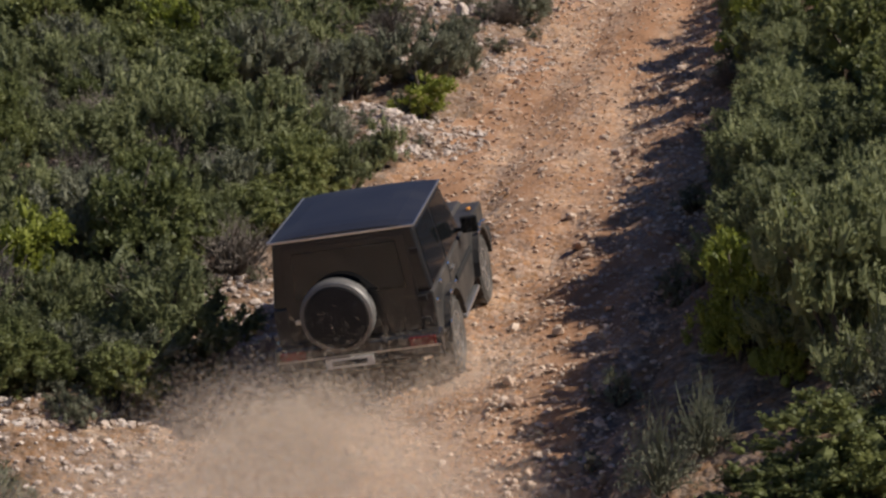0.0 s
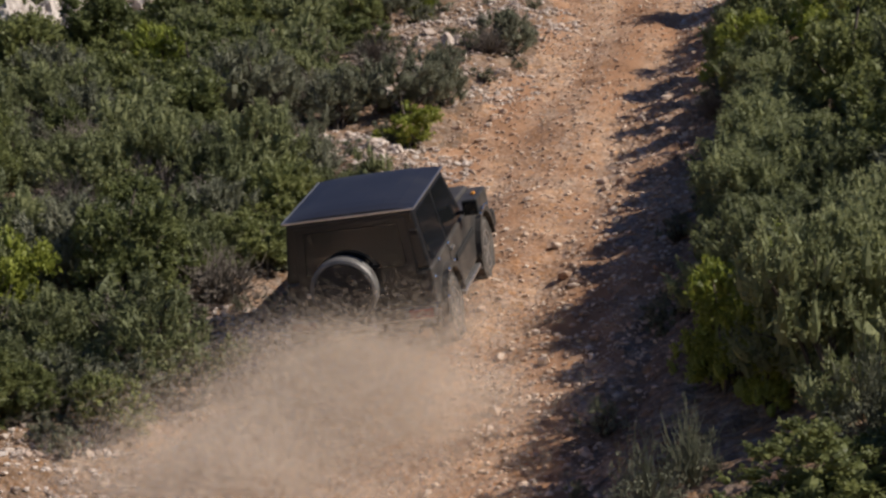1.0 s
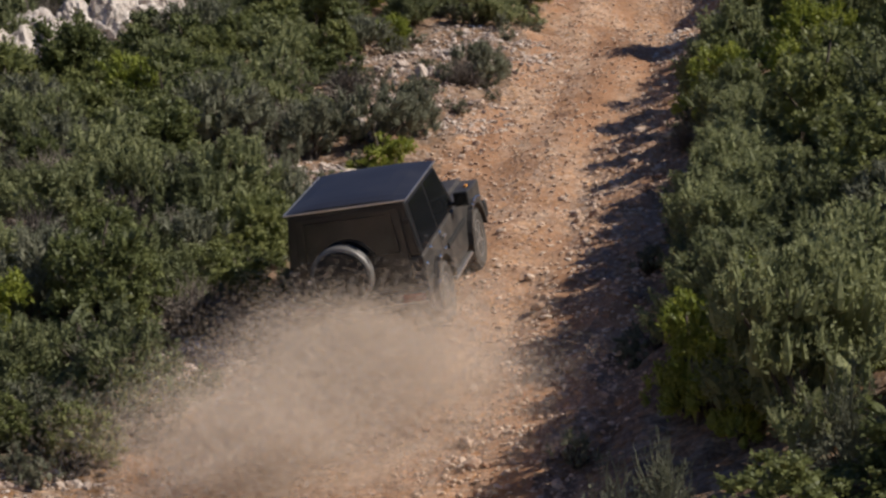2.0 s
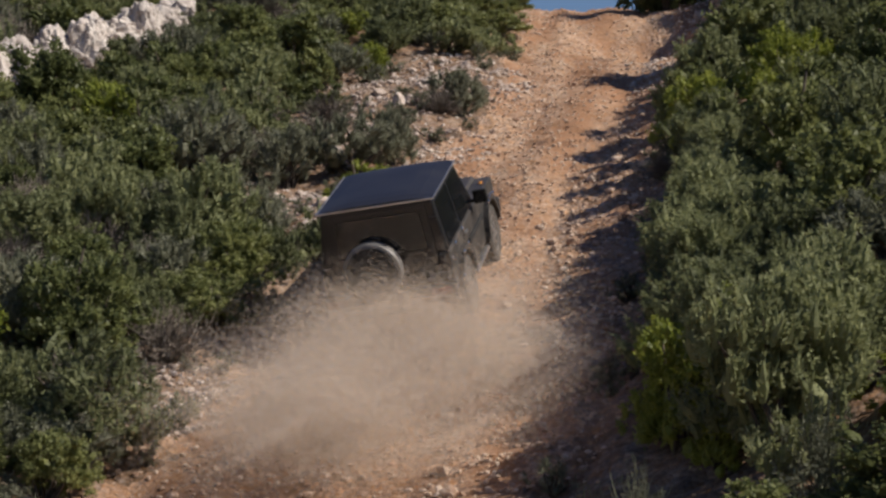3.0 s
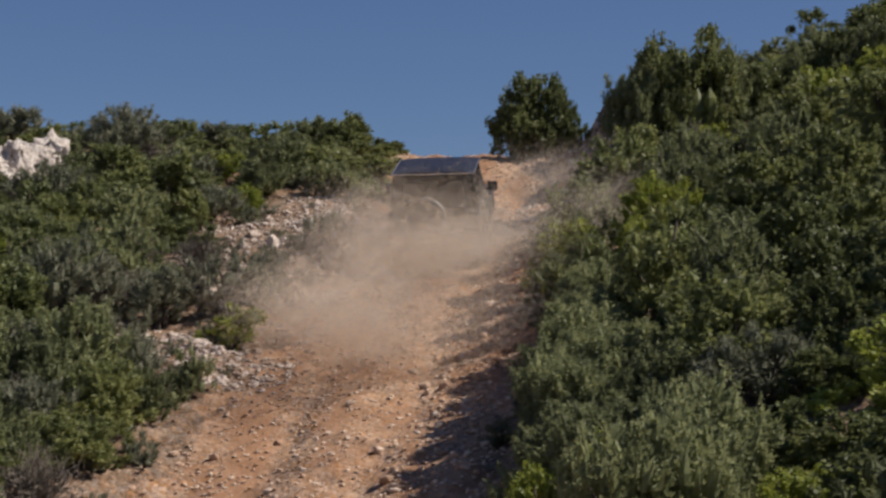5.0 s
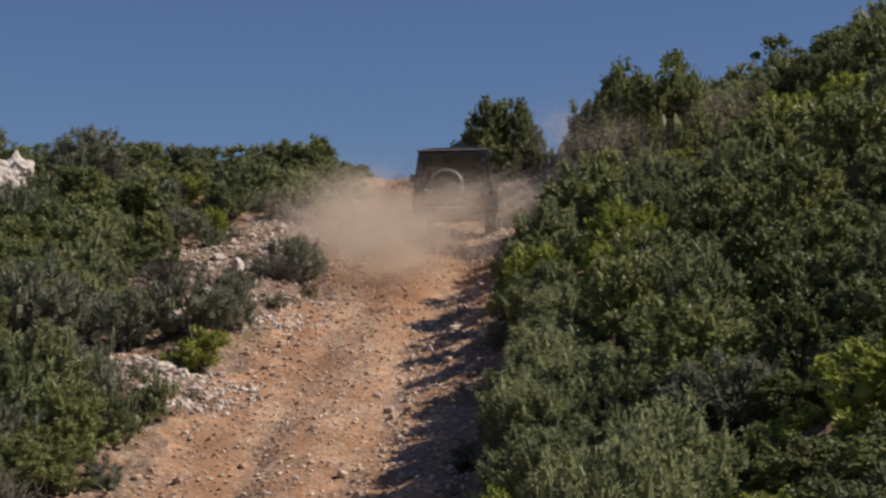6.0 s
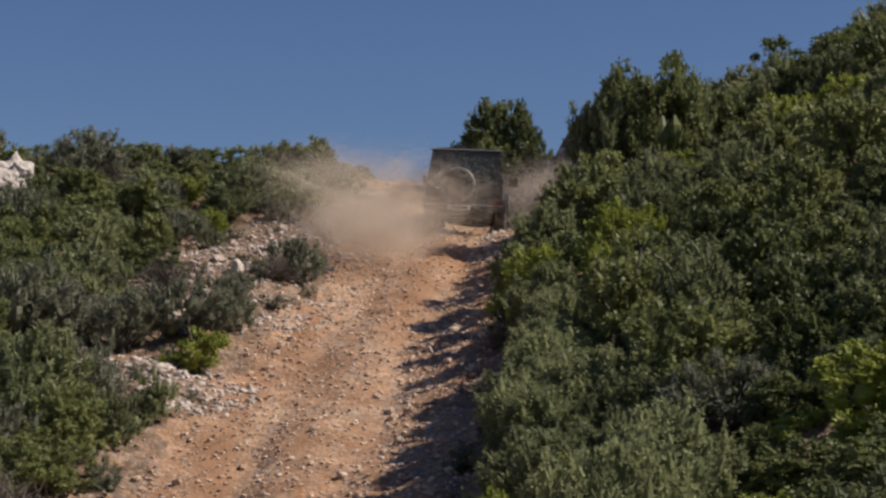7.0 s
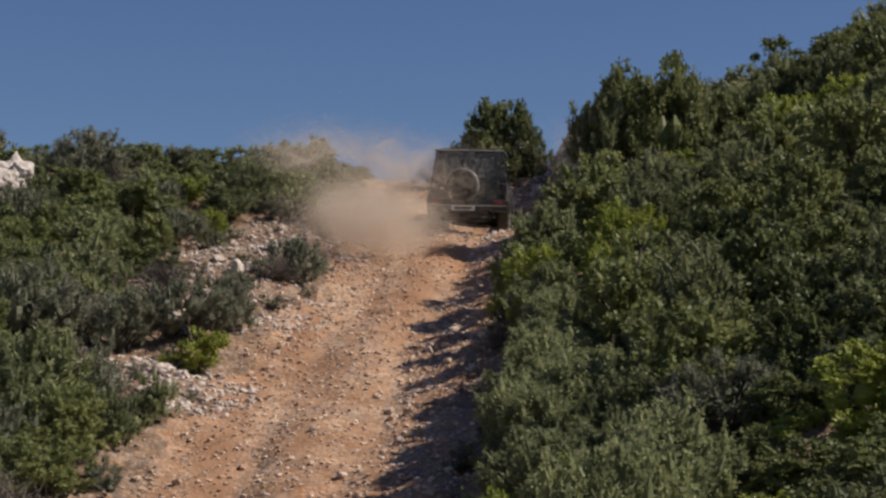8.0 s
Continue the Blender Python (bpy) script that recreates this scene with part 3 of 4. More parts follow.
def boulder(x, y, wx, wy, h, seed, lean=0.0, fineness=3):
    """A weathered limestone block, cracked and pitted, half sunk in the slope."""
    rng = np.random.default_rng(seed)
    bm = bmesh.new()
    bmesh.ops.create_icosphere(bm, subdivisions=fineness, radius=0.5)
    cuts = []
    for _ in range(9):
        n = Vector(rng.normal(size=3)).normalized()
        cuts.append((n, rng.uniform(0.26, 0.42)))
    for v in bm.verts:
        p = v.co.copy()
        for n, d in cuts:
            e = p.dot(n) - d
            if e > 0:
                p -= n * e * 0.9
        q = p * 5 + Vector((seed, 0, 0))
        p *= 1 + 0.22 * noise.noise(q) + 0.16 * noise.noise(q * 2.3) - 0.14 * abs(noise.noise(q * Vector((2.2, 2.2, 0.6)))) + 0.06 * noise.noise(q * 5.1)
        p.z += 0.10 * abs(noise.noise(Vector((p.x * 6 + seed, p.y * 6, 0)))) * (p.z > 0)
        v.co = Vector((p.x * wx * 1.25, p.y * wy * 1.25, p.z * h * 1.5))
    ob = part("boulder", bm, M_ROCK if fineness > 3 else M_LIME)
    ob.matrix_basis = pose(x, y, gz(x, y) + h * 0.25, 0, lean, rng.uniform(0, 360))
    return tagged(ob, "weathered pale limestone boulder set in the slope", "boulder", "limestone outcrops")


def outcrops():
    r = random.Random(8)
    for k in range(44):
        t = k / 43
        boulder(-12.7 + 2.6 * t + r.uniform(-0.4, 0.2), 38.6 + 7.0 * t + r.uniform(-0.3, 0.5), r.uniform(0.8, 1.4), r.uniform(0.5, 0.9), r.uniform(0.5, 1.0), 100 + k, 0, 4)
    for x, y, rad in BARE[:7] + BARE[13:]:
        for k in range(4):
            a, d = r.uniform(0, 6.28), rad * math.sqrt(r.random())
            q = r.uniform(0.14, 0.30)
            boulder(x + d * math.cos(a), y + d * math.sin(a), q, q * r.uniform(0.6, 1), q * r.uniform(0.5, 0.8), 200 + int(x * 10) + int(y * 100) + k)


outcrops()


def road_stones():
    """The larger loose stones on the track, one by one."""
    rng = np.random.default_rng(12)
    faces = [list(map(int, f)) for f in ICO_F]
    shapes = [mesh_of("stone", rough_stone(rng).tolist(), faces, M_STONE_LOOSE) for _ in range(10)]
    for k in range(290):
        y = 18 + 24 * rng.random() ** 1.3
        u = rng.uniform(-1.0, 1.0) if rng.random() < 0.4 else rng.uniform(0.4, 1.08) * (1 if rng.random() < 0.7 else -1)
        x = float(road_mid(y) + u * road_half(y))
        size = 0.09 + 0.17 * rng.random() ** 2.2
        ob = new("stone", shapes[k % 10])
        ob.parent = road
        ob.matrix_basis = pose(x, y, gz(x, y) + size * 0.12, rng.uniform(-15, 15), rng.uniform(-15, 15), rng.uniform(0, 360)) @ Matrix.Diagonal((size, size, size, 1))


# ---------------------------------------------------------------- the off-road car
def car_arc(cx, cz, r, a0, a1, n):
    return [(cx + r * math.cos(radians(a0 + (a1 - a0) * k / n)), cz + r * math.sin(radians(a0 + (a1 - a0) * k / n))) for k in range(n + 1)]


def build_car():
    """Boxy black off-road car; y ahead, origin on the ground under the rear axle."""
    car = tagged(new("off_road_car"), "boxy black off-road car, dusty, with a rear spare wheel", "car")
    # lower body: the side outline with two wheel arches, drawn across
    out = [(-0.74, 0.62), *car_arc(0, 0.42, 0.50, 157, 23, 8), (0.62, 0.45), (1.78, 0.45), *car_arc(2.40, 0.42, 0.50, 157, 23, 8), (3.15, 0.62), (3.15, 1.08), (1.55, 1.16), (-0.74, 1.16)]
    bm = bmesh.new()
    a = [bm.verts.new((-0.87, y, z)) for y, z in out]
    b = [bm.verts.new((0.87, y, z)) for y, z in out]
    bm.faces.new(a)
    bm.faces.new(b[::-1])
    for k in range(len(out)):
        bm.faces.new([a[k], b[k], b[(k + 1) % len(out)], a[(k + 1) % len(out)]])
    part("body", bm, M_DUSTY, car, bevel=0.025)
    # cabin
    lo = [(-0.86, -0.735, 1.162), (0.86, -0.735, 1.162), (0.86, 1.53, 1.162), (-0.86, 1.53, 1.162)]
    hi = [(-0.755, -0.69, 1.86), (0.755, -0.69, 1.86), (0.755, 1.12, 1.86), (-0.755, 1.12, 1.86)]
    part("cabin", hull8(bmesh.new(), lo, hi), M_PAINT, car, bevel=0.03)
    # roof: a shallow crowned panel
    bm = bmesh.new()
    nx, ny = 9, 11
    grid = [[bm.verts.new((-0.775 + 1.55 * i / (nx - 1), -0.715 + 1.86 * j / (ny - 1), 1.885 + 0.060 * (1 - (2 * i / (nx - 1) - 1) ** 4) * (1 - 0.5 * (2 * j / (ny - 1) - 1) ** 6))) for i in range(nx)] for j in range(ny)]
    for j in range(ny - 1):
        for i in range(nx - 1):
            bm.faces.new([grid[j][i], grid[j][i + 1], grid[j + 1][i + 1], grid[j + 1][i]])
    low = [bm.verts.new((x, y, 1.862)) for x, y in ((-0.775, -0.715), (0.775, -0.715), (0.775, 1.145), (-0.775, 1.145))]
    rims = ([grid[0][i] for i in range(nx)], [grid[j][nx - 1] for j in range(ny)], [grid[-1][i] for i in range(nx - 1, -1, -1)], [grid[j][0] for j in range(ny - 1, -1, -1)])
    for k, rim in enumerate(rims):
        bm.faces.new([low[k], low[(k + 1) % 4], *rim[::-1]])
    bm.faces.new(low[::-1])
    part("roof", bm, M_ROOF, car, "glossy black crowned roof panel", smooth_faces=False)
    # drip rail
    for x0, x1, y0, y1 in ((-0.79, 0.79, -0.735, -0.715), (-0.795, -0.777, -0.714, 1.13), (0.777, 0.795, -0.714, 1.13)):
        part("drip_rail", box(bmesh.new(), x0, x1, y0, y1, 1.868, 1.892), M_CHROME, car, "worn pale drip rail", bevel=0.004)
    # bonnet and front wings
    part("bonnet", hull8(bmesh.new(), [(-0.66, 1.56, 1.13), (0.66, 1.56, 1.13), (0.64, 3.15, 1.06), (-0.64, 3.15, 1.06)], [(-0.64, 1.56, 1.20), (0.64, 1.56, 1.20), (0.61, 3.11, 1.13), (-0.61, 3.11, 1.13)]), M_DUSTY, car, bevel=0.02)
    for s in (-1, 1):
        ind = part("indicator_lamp", box(bmesh.new(), s * 0.78 - 0.025, s * 0.78 + 0.025, 2.65, 2.75, 1.085, 1.13), M_AMBER, car, "amber indicator lamp on the front wing", bevel=0.015)
        hl = bmesh.new()
        lathe(hl, [(0.12, 0.0), (0.12, 0.05), (0.09, 0.075)], 20, (s * 0.62, 3.15, 0.90), Matrix.Rotation(radians(90), 4, "Z"))
        part("headlamp", hl, M_CHROME, car)
    part("grille", box(bmesh.new(), -0.45, 0.45, 3.152, 3.19, 0.74, 1.02), M_PLASTIC, car, bevel=0.01)
    # windows
    def on_side(s, y, z):
        return (s * (0.86 - 0.105 * (z - 1.162) / 0.698 + 0.006), y, z)
    for s in (-1, 1):
        for y0, y1, t0, t1 in ((-0.60, 0.28, -0.56, 0.28), (0.37, 1.37, 0.37, 1.05)):
            pts = [on_side(s, y0, 1.20), on_side(s, y1, 1.20), on_side(s, t1, 1.80), on_side(s, t0, 1.80)]
            part("side_window", slab(bmesh.new(), pts if s > 0 else pts[::-1], 0.012), M_GLASS, car)
        for y in (0.325, ):
            part("door_seam", box(bmesh.new(), s * 0.872 - 0.003, s * 0.872 + 0.003, y - 0.006, y + 0.006, 0.62, 1.15), M_PLASTIC, car)
            part("door_handle", box(bmesh.new(), s * 0.885 - 0.018, s * 0.885 + 0.018, y + 0.08, y + 0.22, 1.02, 1.055), M_CHROME, car, bevel=0.008)
        part("side_strip", box(bmesh.new(), s * 0.882 - 0.014, s * 0.882 + 0.014, 0.62, 1.80, 0.82, 0.90), M_PLASTIC, car, bevel=0.008)
        part("side_step", box(bmesh.new(), s * 0.84 - 0.08, s * 0.84 + 0.08, 0.62, 1.78, 0.38, 0.43), M_CHROME, car, "dusty metal side step", bevel=0.015)
        # mirrors
        mir = part("door_mirror", hull8(bmesh.new(), [(s * 0.92, 1.22, 1.20), (s * 1.12, 1.22, 1.20), (s * 1.10, 1.35, 1.22), (s * 0.92, 1.35, 1.22)], [(s * 0.92, 1.22, 1.40), (s * 1.12, 1.22, 1.40), (s * 1.10, 1.35, 1.38), (s * 0.92, 1.35, 1.38)]), M_PLASTIC, car, bevel=0.02)
        part("mirror_glass", box(bmesh.new(), s * 1.02 - 0.085, s * 1.02 + 0.085, 1.212, 1.218, 1.22, 1.38), M_GLASS, mir)
        part("mirror_arm", box(bmesh.new(), s * 0.88 - 0.05, s * 0.88 + 0.05, 1.26, 1.30, 1.22, 1.26), M_PLASTIC, mir)
        # wheel-arch flares
        for cy in (0.0, 2.40):
            bm = bmesh.new()
            p_in, p_out = car_arc(cy, 0.42, 0.50, 172, 8, 10), car_arc(cy, 0.42, 0.57, 172, 8, 10)
            for k in range(10):
                quad = [(p_in[k]), (p_in[k + 1]), (p_out[k + 1]), (p_out[k])]
                i0 = [bm.verts.new((s * 0.86, y, z)) for y, z in quad]
                i1 = [bm.verts.new((s * 0.945, y, z)) for y, z in quad]
                bm.faces.new(i1)
                bm.faces.new(i0[::-1])
                for q in range(4):
                    bm.faces.new([i0[q], i0[(q + 1) % 4], i1[(q + 1) % 4], i1[q]])
            bmesh.ops.remove_doubles(bm, verts=bm.verts, dist=0.0005)
            part("wheel_arch_flare", bm, M_DUSTY, car, "dusty plastic wheel-arch flare")
        part("tail_light", box(bmesh.new(), s * 0.70 - 0.14, s * 0.70 + 0.14, -0.925, -0.90, 0.635, 0.735), M_RED, car, "red rear light cluster", bevel=0.01)
        part("headrest", box(bmesh.new(), s * 0.36 - 0.11, s * 0.36 + 0.11, -0.745, -0.742, 1.30, 1.42), M_GLASS, car)
    part("windscreen", slab(bmesh.new(), [(-0.78, 1.505, 1.22), (-0.70, 1.16, 1.80), (0.70, 1.16, 1.80), (0.78, 1.505, 1.22)], -0.012), M_GLASS, car)
    # back: one door with window, hinges, spare wheel
    door = part("rear_door", slab(bmesh.new(), [(-0.72, -0.752, 0.72), (0.72, -0.752, 0.72), (0.72, -0.752, 1.16), (0.66, -0.716, 1.80), (-0.66, -0.716, 1.80), (-0.72, -0.752, 1.16)], 0.016), M_PAINT, car, bevel=0.006)
    part("rear_window", slab(bmesh.new(), [(-0.60, -0.760, 1.24), (0.60, -0.760, 1.24), (0.56, -0.734, 1.74), (-0.56, -0.734, 1.74)], 0.01), M_GLASS, door, "dark tinted rear window")
    for z in (0.86, 1.10, 1.62):
        part("hinge", box(bmesh.new(), 0.70, 0.80, -0.778, -0.742, z - 0.03, z + 0.03), M_PLASTIC, door, bevel=0.006)
    part("door_pull", box(bmesh.new(), -0.64, -0.52, -0.782, -0.754, 0.98, 1.03), M_CHROME, door, bevel=0.008)
    part("rear_wiper", box(bmesh.new(), -0.02, 0.30, -0.768, -0.758, 1.262, 1.282), M_PLASTIC, door)
    rot = Matrix.Rotation(radians(-90), 4, "Z")
    spare = part("spare_wheel", lathe(bmesh.new(), [(0.20, -0.02), (0.345, -0.02), (0.375, 0.03), (0.375, 0.17), (0.35, 0.215), (0.20, 0.225)], 36, (-0.14, -0.765, 1.07), rot), M_TYRE, car, "spare wheel in a dark cover", smooth_faces=False)
    part("cover_disc", lathe(bmesh.new(), [(0.34, 0.21), (0.33, 0.232), (0.20, 0.245), (0.05, 0.25)], 36, (-0.14, -0.765, 1.07), rot), M_PLASTIC, spare)
    # rim of the cover as its own ring, paler for dust and painted-in sun
    bm = bmesh.new()
    lathe(bm, [(0.378, 0.05), (0.392, 0.06), (0.395, 0.19), (0.378, 0.215), (0.345, 0.228), (0.345, 0.218), (0.366, 0.20), (0.372, 0.06)], 44, (-0.14, -0.765, 1.07), rot)
    part("cover_ring", bm, M_RING, spare, "dusty rim of the spare wheel cover, toned paler as if sunlit")
    # added steel beads along the side trim and the flares, in place of sun glints
    for y, z in ((-0.62, 1.02), (-0.30, 1.13), (0.30, 1.14), (-0.48, 0.72), (-0.20, 0.965), (0.16, 0.965), (2.16, 0.962), (2.30, 0.99), (2.44, 0.995), (2.62, 0.96)):
        for side in (-1, 1):
            out_by = 0.948 if (abs(y) < 0.5 or y > 2) and z < 1.0 else 0.873
            part("glint_bead", lathe(bmesh.new(), [(0.026, 0.0), (0.024, side * 0.010), (0.014, side * 0.020), (0.002, side * 0.023)], 8, (side * out_by, y, z)), M_GLINT, car, "small bright bead added in place of a sun glint")
    # bumper, plate, exhaust, tow eye
    bump = part("rear_bumper", box(bmesh.new(), -0.90, 0.90, -0.90, -0.70, 0.50, 0.76), M_PAINT, car, bevel=0.03)
    part("bumper_strip", box(bmesh.new(), -0.88, 0.88, -0.912, -0.90, 0.615, 0.632), M_CHROME, bump, "thin bright strip along the bumper")
    part("bumper_guard", box(bmesh.new(), -0.30, 0.30, -0.93, -0.903, 0.52, 0.60), M_PLASTIC, bump, bevel=0.01)
    plate = part("number_plate", box(bmesh.new(), -0.36, 0.16, -0.945, -0.932, 0.505, 0.615), M_PLATE, car, "dusty white plate with a plain bar", bevel=0.004)
    part("plate_bar", box(bmesh.new(), -0.29, 0.09, -0.950, -0.946, 0.535, 0.585), M_PLASTIC, plate)
    part("front_bumper", box(bmesh.new(), -0.90, 0.90, 3.17, 3.33, 0.48, 0.72), M_PLASTIC, car, bevel=0.03)
    part("underbody", box(bmesh.new(), -0.60, 0.60, -0.66, 2.95, 0.36, 0.61), M_PLASTIC, car, bevel=0.02)
    bm = bmesh.new()
    lathe(bm, [(0.05, -0.6), (0.05, 0.6), (0.09, 0.62), (0.09, 0.70)], 12, (0, 0, 0.40))
    lathe(bm, [(0.05, -0.70), (0.13, -0.15), (0.13, 0.15), (0.05, 0.70)], 12, (-0.1, 0, 0.40))
    part("rear_axle", bm, M_PLASTIC, car)
    bm = bmesh.new()
    lathe(bm, [(0.05, -0.70), (0.12, -0.15), (0.12, 0.15), (0.05, 0.70)], 12, (0.1, 2.40, 0.40))
    part("front_axle", bm, M_PLASTIC, car)
    # wheels
    wheels = []
    for s in (-1, 1):
        for y in (0.0, 2.40):
            bm = bmesh.new()
            lathe(bm, [(0.25, -0.11), (0.36, -0.135), (0.405, -0.11), (0.415, -0.05), (0.415, 0.05), (0.405, 0.11), (0.36, 0.135), (0.25, 0.11)], 36)
            for k in range(18):
                a = 2 * math.pi * k / 18
                for x0 in (-0.115, 0.02):
                    t = bmesh.new()
                    box(t, x0, x0 + 0.095, -0.035, 0.035, 0.402, 0.425)
                    bmesh.ops.rotate(t, verts=t.verts, cent=(0, 0, 0), matrix=Matrix.Rotation(a + (0.17 if x0 > 0 else 0), 3, "X"))
                    tm = bpy.data.meshes.new("t")
                    t.to_mesh(tm)
                    t.free()
                    bm.from_mesh(tm)
                    bpy.data.meshes.remove(tm)
            w = part("wheel", bm, M_TYRE, car, "dusty off-road tyre on an alloy rim")
            w.location = (s * 0.79, y, 0.42)
            bm = bmesh.new()
            lathe(bm, [(0.255, s * 0.05), (0.262, s * 0.118), (0.235, s * 0.118), (0.225, s * 0.07), (0.07, s * 0.085), (0.06, s * 0.115), (0.01, s * 0.115)], 30)
            for k in range(5):
                t = bmesh.new()
                hull8(t, [(s * 0.075, -0.035, 0.05), (s * 0.075, 0.035, 0.05), (s * 0.075, 0.026, 0.24), (s * 0.075, -0.026, 0.24)], [(s * 0.118, -0.025, 0.05), (s * 0.118, 0.025, 0.05), (s * 0.112, 0.018, 0.24), (s * 0.112, -0.018, 0.24)])
                bmesh.ops.rotate(t, verts=t.verts, cent=(0, 0, 0), matrix=Matrix.Rotation(2 * math.pi * k / 5, 3, "X"))
                tm = bpy.data.meshes.new("t")
                t.to_mesh(tm)
                t.free()
                bm.from_mesh(tm)
                bpy.data.meshes.remove(tm)
            part("rim", bm, M_RIM, w)
            wheels.append(w)
    return car, wheels


car, wheels = build_car()


# ---------------------------------------------------------------- airborne dust
def dust_mesh(seed, n, grain):
    """A loose cloud of fine grains about a metre in radius, thinning outwards, in wisps."""
    rng = np.random.default_rng(seed)
    p = rng.normal(size=(n, 3)) * 0.5
    w = np.stack([wave(p[:, 1], p[:, 2], 0.9, seed + 1.0), wave(p[:, 0], p[:, 2], 0.8, seed + 2.0), wave(p[:, 0], p[:, 1], 0.85, seed + 3.0)], 1)
    p = p + 0.30 * w
    p *= (1.1, 1.25, 1.0)
    p[:, 2] *= 0.75
    a, b = rng.normal(size=(n, 3)), rng.normal(size=(n, 3))
    a *= grain / np.linalg.norm(a, axis=1)[:, None]
    b *= grain / np.linalg.norm(b, axis=1)[:, None]
    v = np.stack([p, p + a, p + b], 1).reshape(-1, 3)
    me = bpy.data.meshes.new("dust")
    me.from_pydata(v.tolist(), [], np.arange(3 * n).reshape(n, 3).tolist())
    me.materials.append(M_DUST)
    return me


DUST = [dust_mesh(k, 17000, 0.068) for k in range(3)]


def dust_puff(k, size):
    ob = new("dust_puff", DUST[k % 3])
    ob.scale = (size, size, size * 0.8)
    return tagged(ob, "tan dust cloud whirled up behind the car", "dust", "dust behind the car", "stuff")


# ---------------------------------------------------------------- movement
CAR_T = [-3.0, -1.5, 0.0, 0.5, 1.0, 1.5, 3.0, 3.5, 4.0, 4.5, 5.0, 5.2, 6.3, 7.0, 8.0]
CAR_X = [-3.45, -3.35, -3.16, -3.19, -3.22, -3.24, -2.63, -2.34, -2.16, -1.46, -0.76, -0.37, 0.40, 0.50, 0.60]
CAR_Y = [16.6, 19.2, 21.5, 22.55, 23.59, 24.62, 26.65, 28.32, 32.16, 35.27, 38.39, 39.61, 44.5, 44.7, 44.8]
CAR_YAW = [4.0, 4.0, 4.0, 5.2, 6.5, 8.5, 7.5, 5.0, 4.0, 4.0, 4.0, 4.0, 4.0, 4.0, 4.0]


def car_at(t):
    return float(np.interp(t, FINE_T, FINE_X)), float(np.interp(t, FINE_T, FINE_Y))


def spline(ts, vs, at):
    """A smooth curve through the values (monotone cubic)."""
    ts, vs = np.asarray(ts, float), np.asarray(vs, float)
    h = np.diff(ts)
    d = np.diff(vs) / h
    m = np.concatenate([[d[0]], np.where(d[1:] * d[:-1] > 0, 2 * d[1:] * d[:-1] / (d[1:] + d[:-1] + 1e-12), 0), [d[-1]]])
    k = np.clip(np.searchsorted(ts, at) - 1, 0, len(h) - 1)
    s = (at - ts[k]) / h[k]
    return (vs[k] * (1 + 2 * s) * (1 - s) ** 2 + h[k] * m[k] * s * (1 - s) ** 2 + vs[k + 1] * s * s * (3 - 2 * s) + h[k] * m[k + 1] * s * s * (s - 1))


FINE_T = np.arange(-3.0, 8.01, 1 / 15)
FINE_X, FINE_Y = spline(CAR_T, CAR_X, FINE_T), spline(CAR_T, CAR_Y, FINE_T)


def smooth_ground(x, y):
    return float(np.mean([ground_z(x + a, y + b) for a in (-0.4, 0, 0.4) for b in (-0.4, 0, 0.4)]))


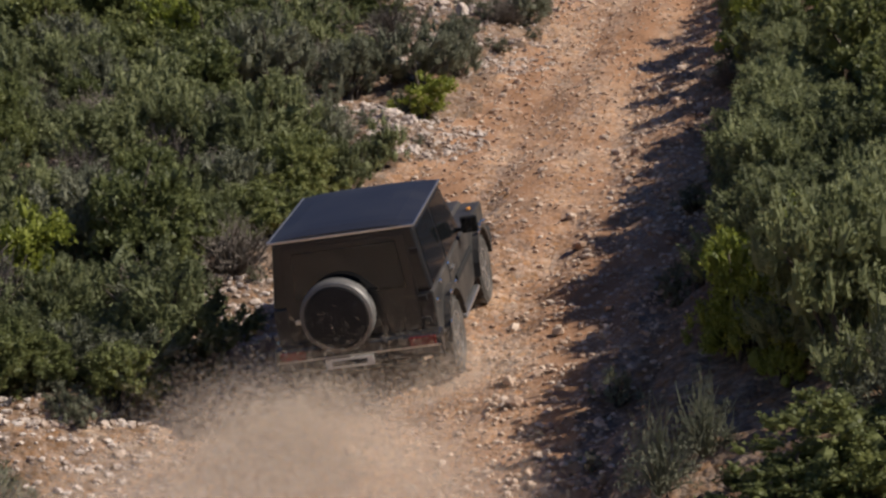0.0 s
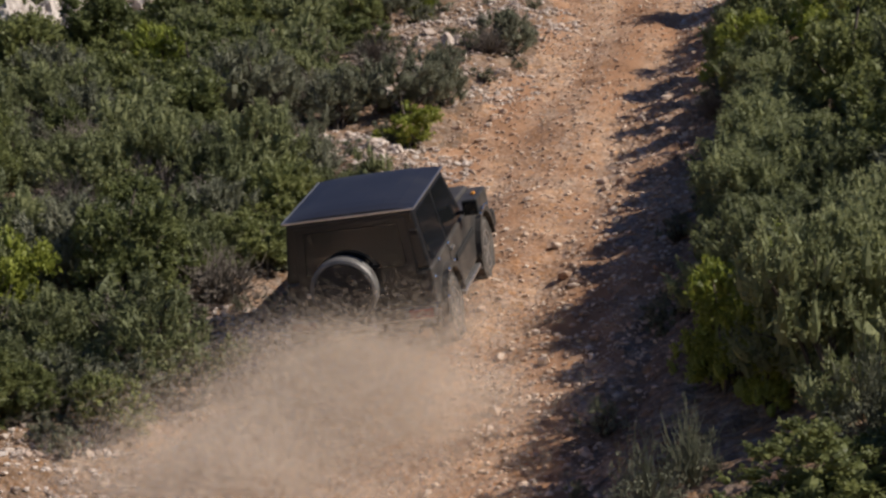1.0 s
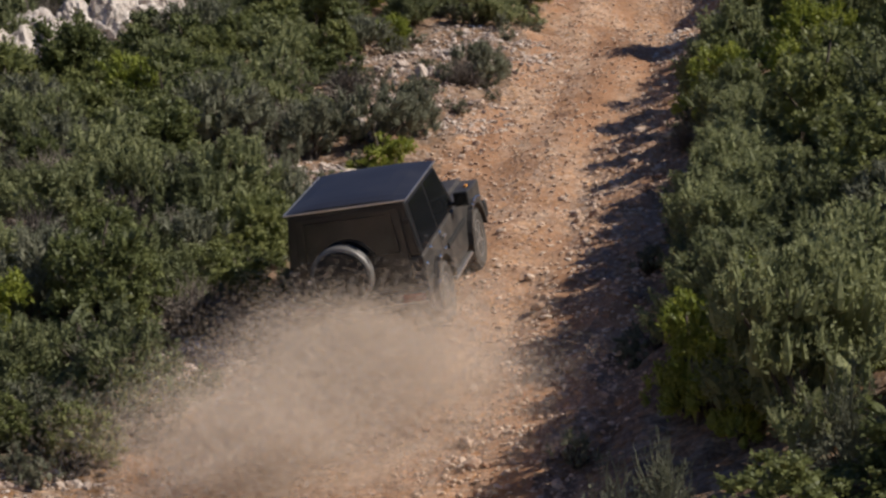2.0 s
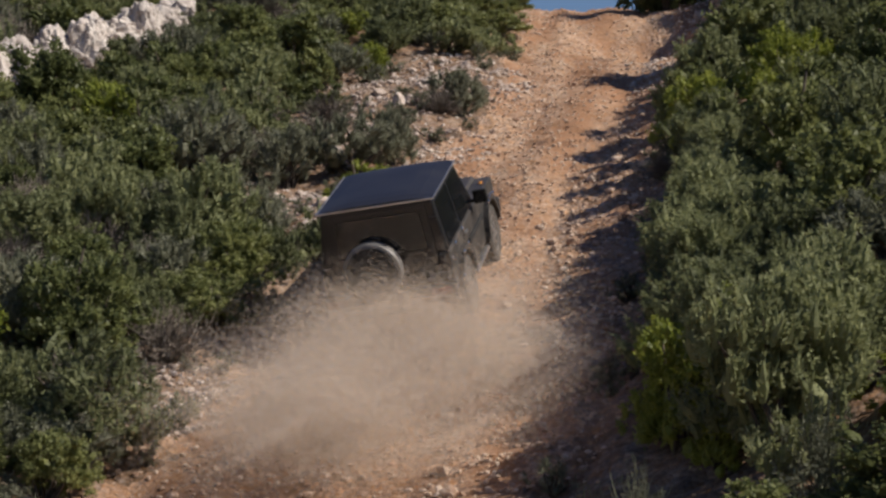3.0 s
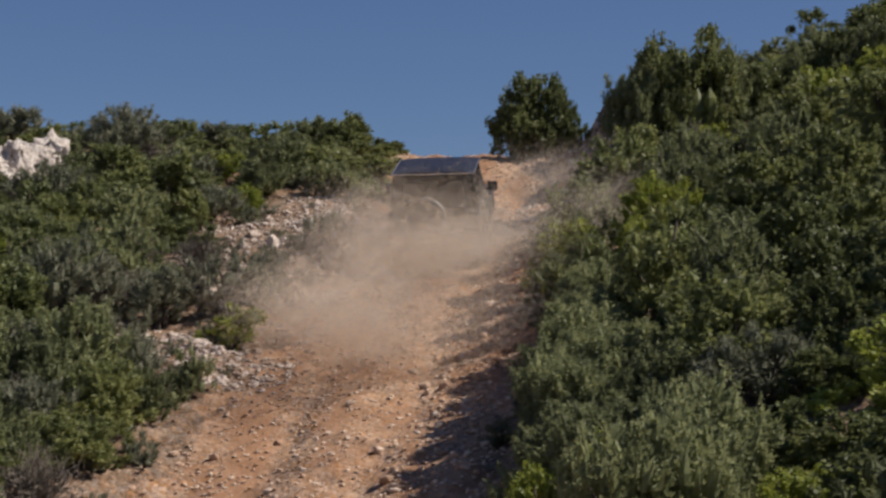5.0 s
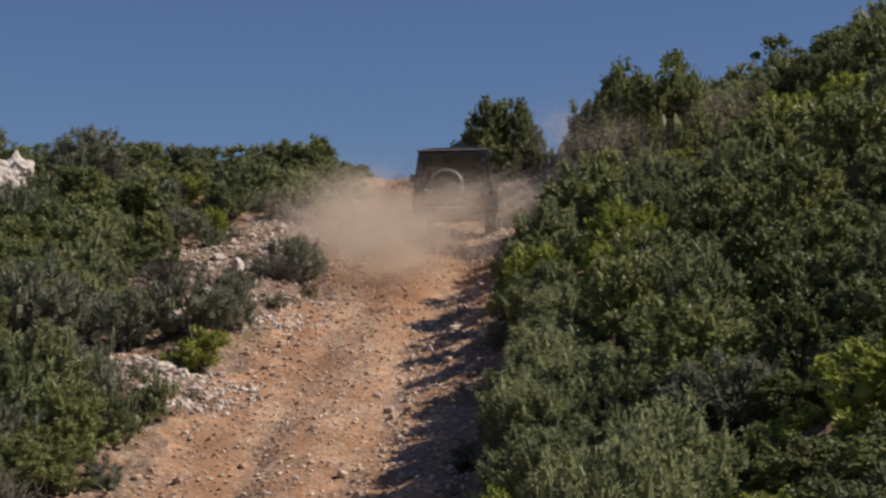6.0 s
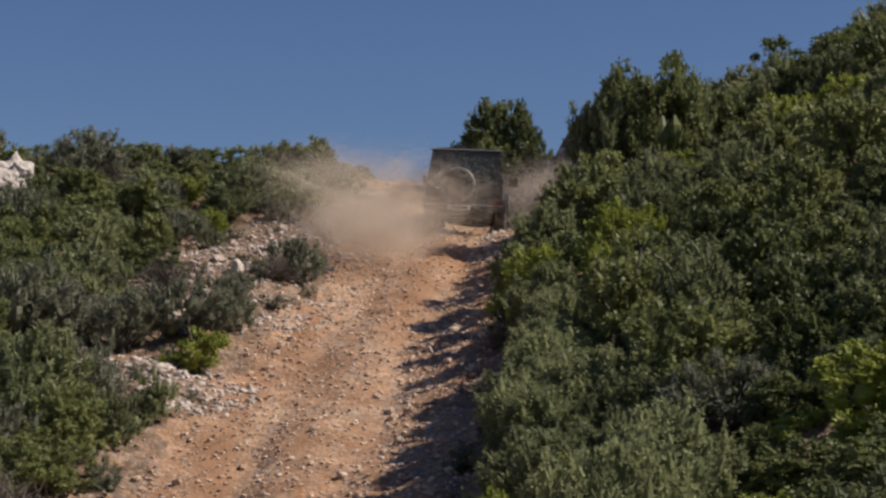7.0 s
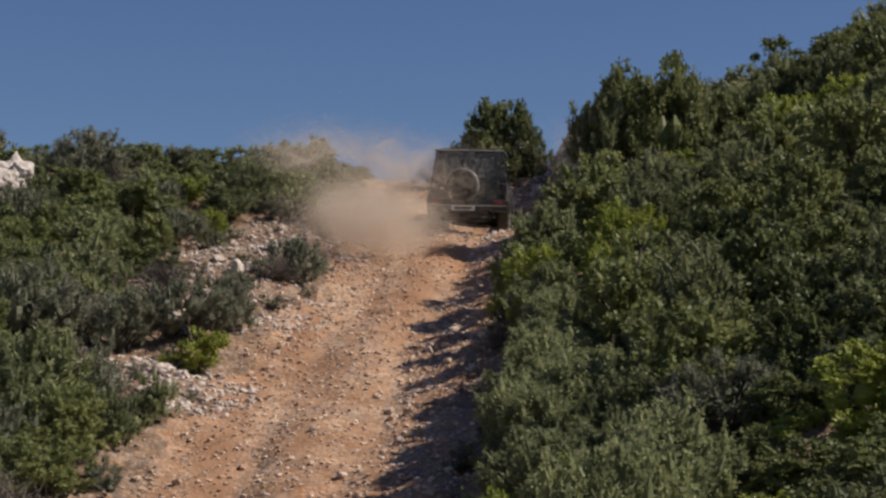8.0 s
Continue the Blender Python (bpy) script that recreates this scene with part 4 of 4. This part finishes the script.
def motions():
    rows, spins, dist, last = [], [], 0.0, None
    for t in FINE_T[FINE_T > -0.01]:
        t = float(max(t, 0))
        x, y = car_at(t)
        yaw = float(np.interp(t, CAR_T, CAR_YAW))
        fx, fy = x + 2.40 * math.sin(radians(yaw)), y + 2.40 * math.cos(radians(yaw))
        z0, z1 = smooth_ground(x, y), smooth_ground(fx, fy)
        pitch = math.degrees(math.atan2(z1 - z0, 2.40))
        rx, ry = 0.79 * math.cos(radians(yaw)), -0.79 * math.sin(radians(yaw))
        side = smooth_ground(x - rx, y - ry) - smooth_ground(x + rx, y + ry)
        sway = math.degrees(math.atan2(side, 1.58)) + 0.35 * math.sin(t * 5.1) + 0.25 * math.sin(t * 8.3 + 1)
        rows.append((t, pose(x, y, z0 - 0.01, 0, 0, -yaw) @ pose(0, 0, 0, pitch, sway, 0)))
        if last:
            dist += math.dist(last, (x, y, z0))
        last = (x, y, z0)
        spins.append((t, -math.degrees(dist / 0.42)))
    walk(car, rows)
    for w in wheels:
        lx, ly, lz = w.location
        walk(w, [(t, pose(lx, ly, lz, a, 0, 0)) for t, a in spins])
    r = random.Random(4)
    # the cloud along the track behind the rear axle: time, nearest and furthest distance, half width, height, sideways shift
    cloud = np.array([(0.0, 0.3, 8.2, 1.7, 0.12, 0.3), (0.7, 0.4, 6.4, 1.45, 0.22, 0.4), (1.5, 0.5, 6.2, 1.5, 0.28, 0.45), (3.0, 0.5, 6.4, 1.65, 0.35, 0.75), (3.5, 0.4, 7.2, 1.5, 0.55, 0.7),
                      (4.0, 0.1, 8.5, 1.3, 0.85, 0.4), (4.5, -1.9, 9.8, 1.35, 1.1, 0.3), (5.0, -0.9, 9.5, 1.8, 0.85, 0.0), (6.3, 0.0, 5.0, 1.8, 0.35, -1.5), (8.0, 0.2, 4.2, 1.8, 0.40, -1.7)])
    for k in range(24):
        along, side, lift = (k + r.random()) / 24, r.uniform(-1, 1), r.random() ** 1.5
        spin = r.uniform(-20, 20)
        size = r.uniform(0.70, 1.0) + 0.25 * along
        # some of it is carried off over the scrub, some up over the left-hand crest
        fate = (-1 if k % 4 == 2 else 1 if k % 3 == 1 else 0)
        far = r.uniform(0.4, 1.0)
        puff = dust_puff(k, size)
        path = []
        for t in np.arange(0, 8.01, 0.25):
            t = float(t)
            near_by, far_by, half, high, shift = (float(np.interp(t, cloud[:, 0], cloud[:, c])) for c in range(1, 6))
            x, y = car_at(t)
            back = near_by + (far_by - near_by) * along
            late = max(0.0, t - 4.0)
            py = y - back
            px = x + float(road_mid(py) - road_mid(y)) * (1 - float(smooth(4.5, 6.3, t))) + shift + side * half * (0.6 + 0.5 * along)
            pz = high * (0.4 + 1.2 * lift) + 0.35 * along
            if fate > 0:
                px, py, pz = px + 3.4 * far * max(0.0, t - 4.2), py + 1.6 * max(0.0, t - 4.6), pz + 0.35 * min(late, 2.0) * far - 0.55 * max(0.0, t - 5.6)
            elif fate < 0:
                px, py, pz = px - 0.25 * late * far, py + 0.7 * late, pz + 0.10 * late + 0.22 * max(0.0, t - 6) * far
            path.append((t, pose(px, py, smooth_ground(px, py) + 0.1 + pz, 0, 0, spin * t)))
        walk(puff, path)


road_stones()
motions()
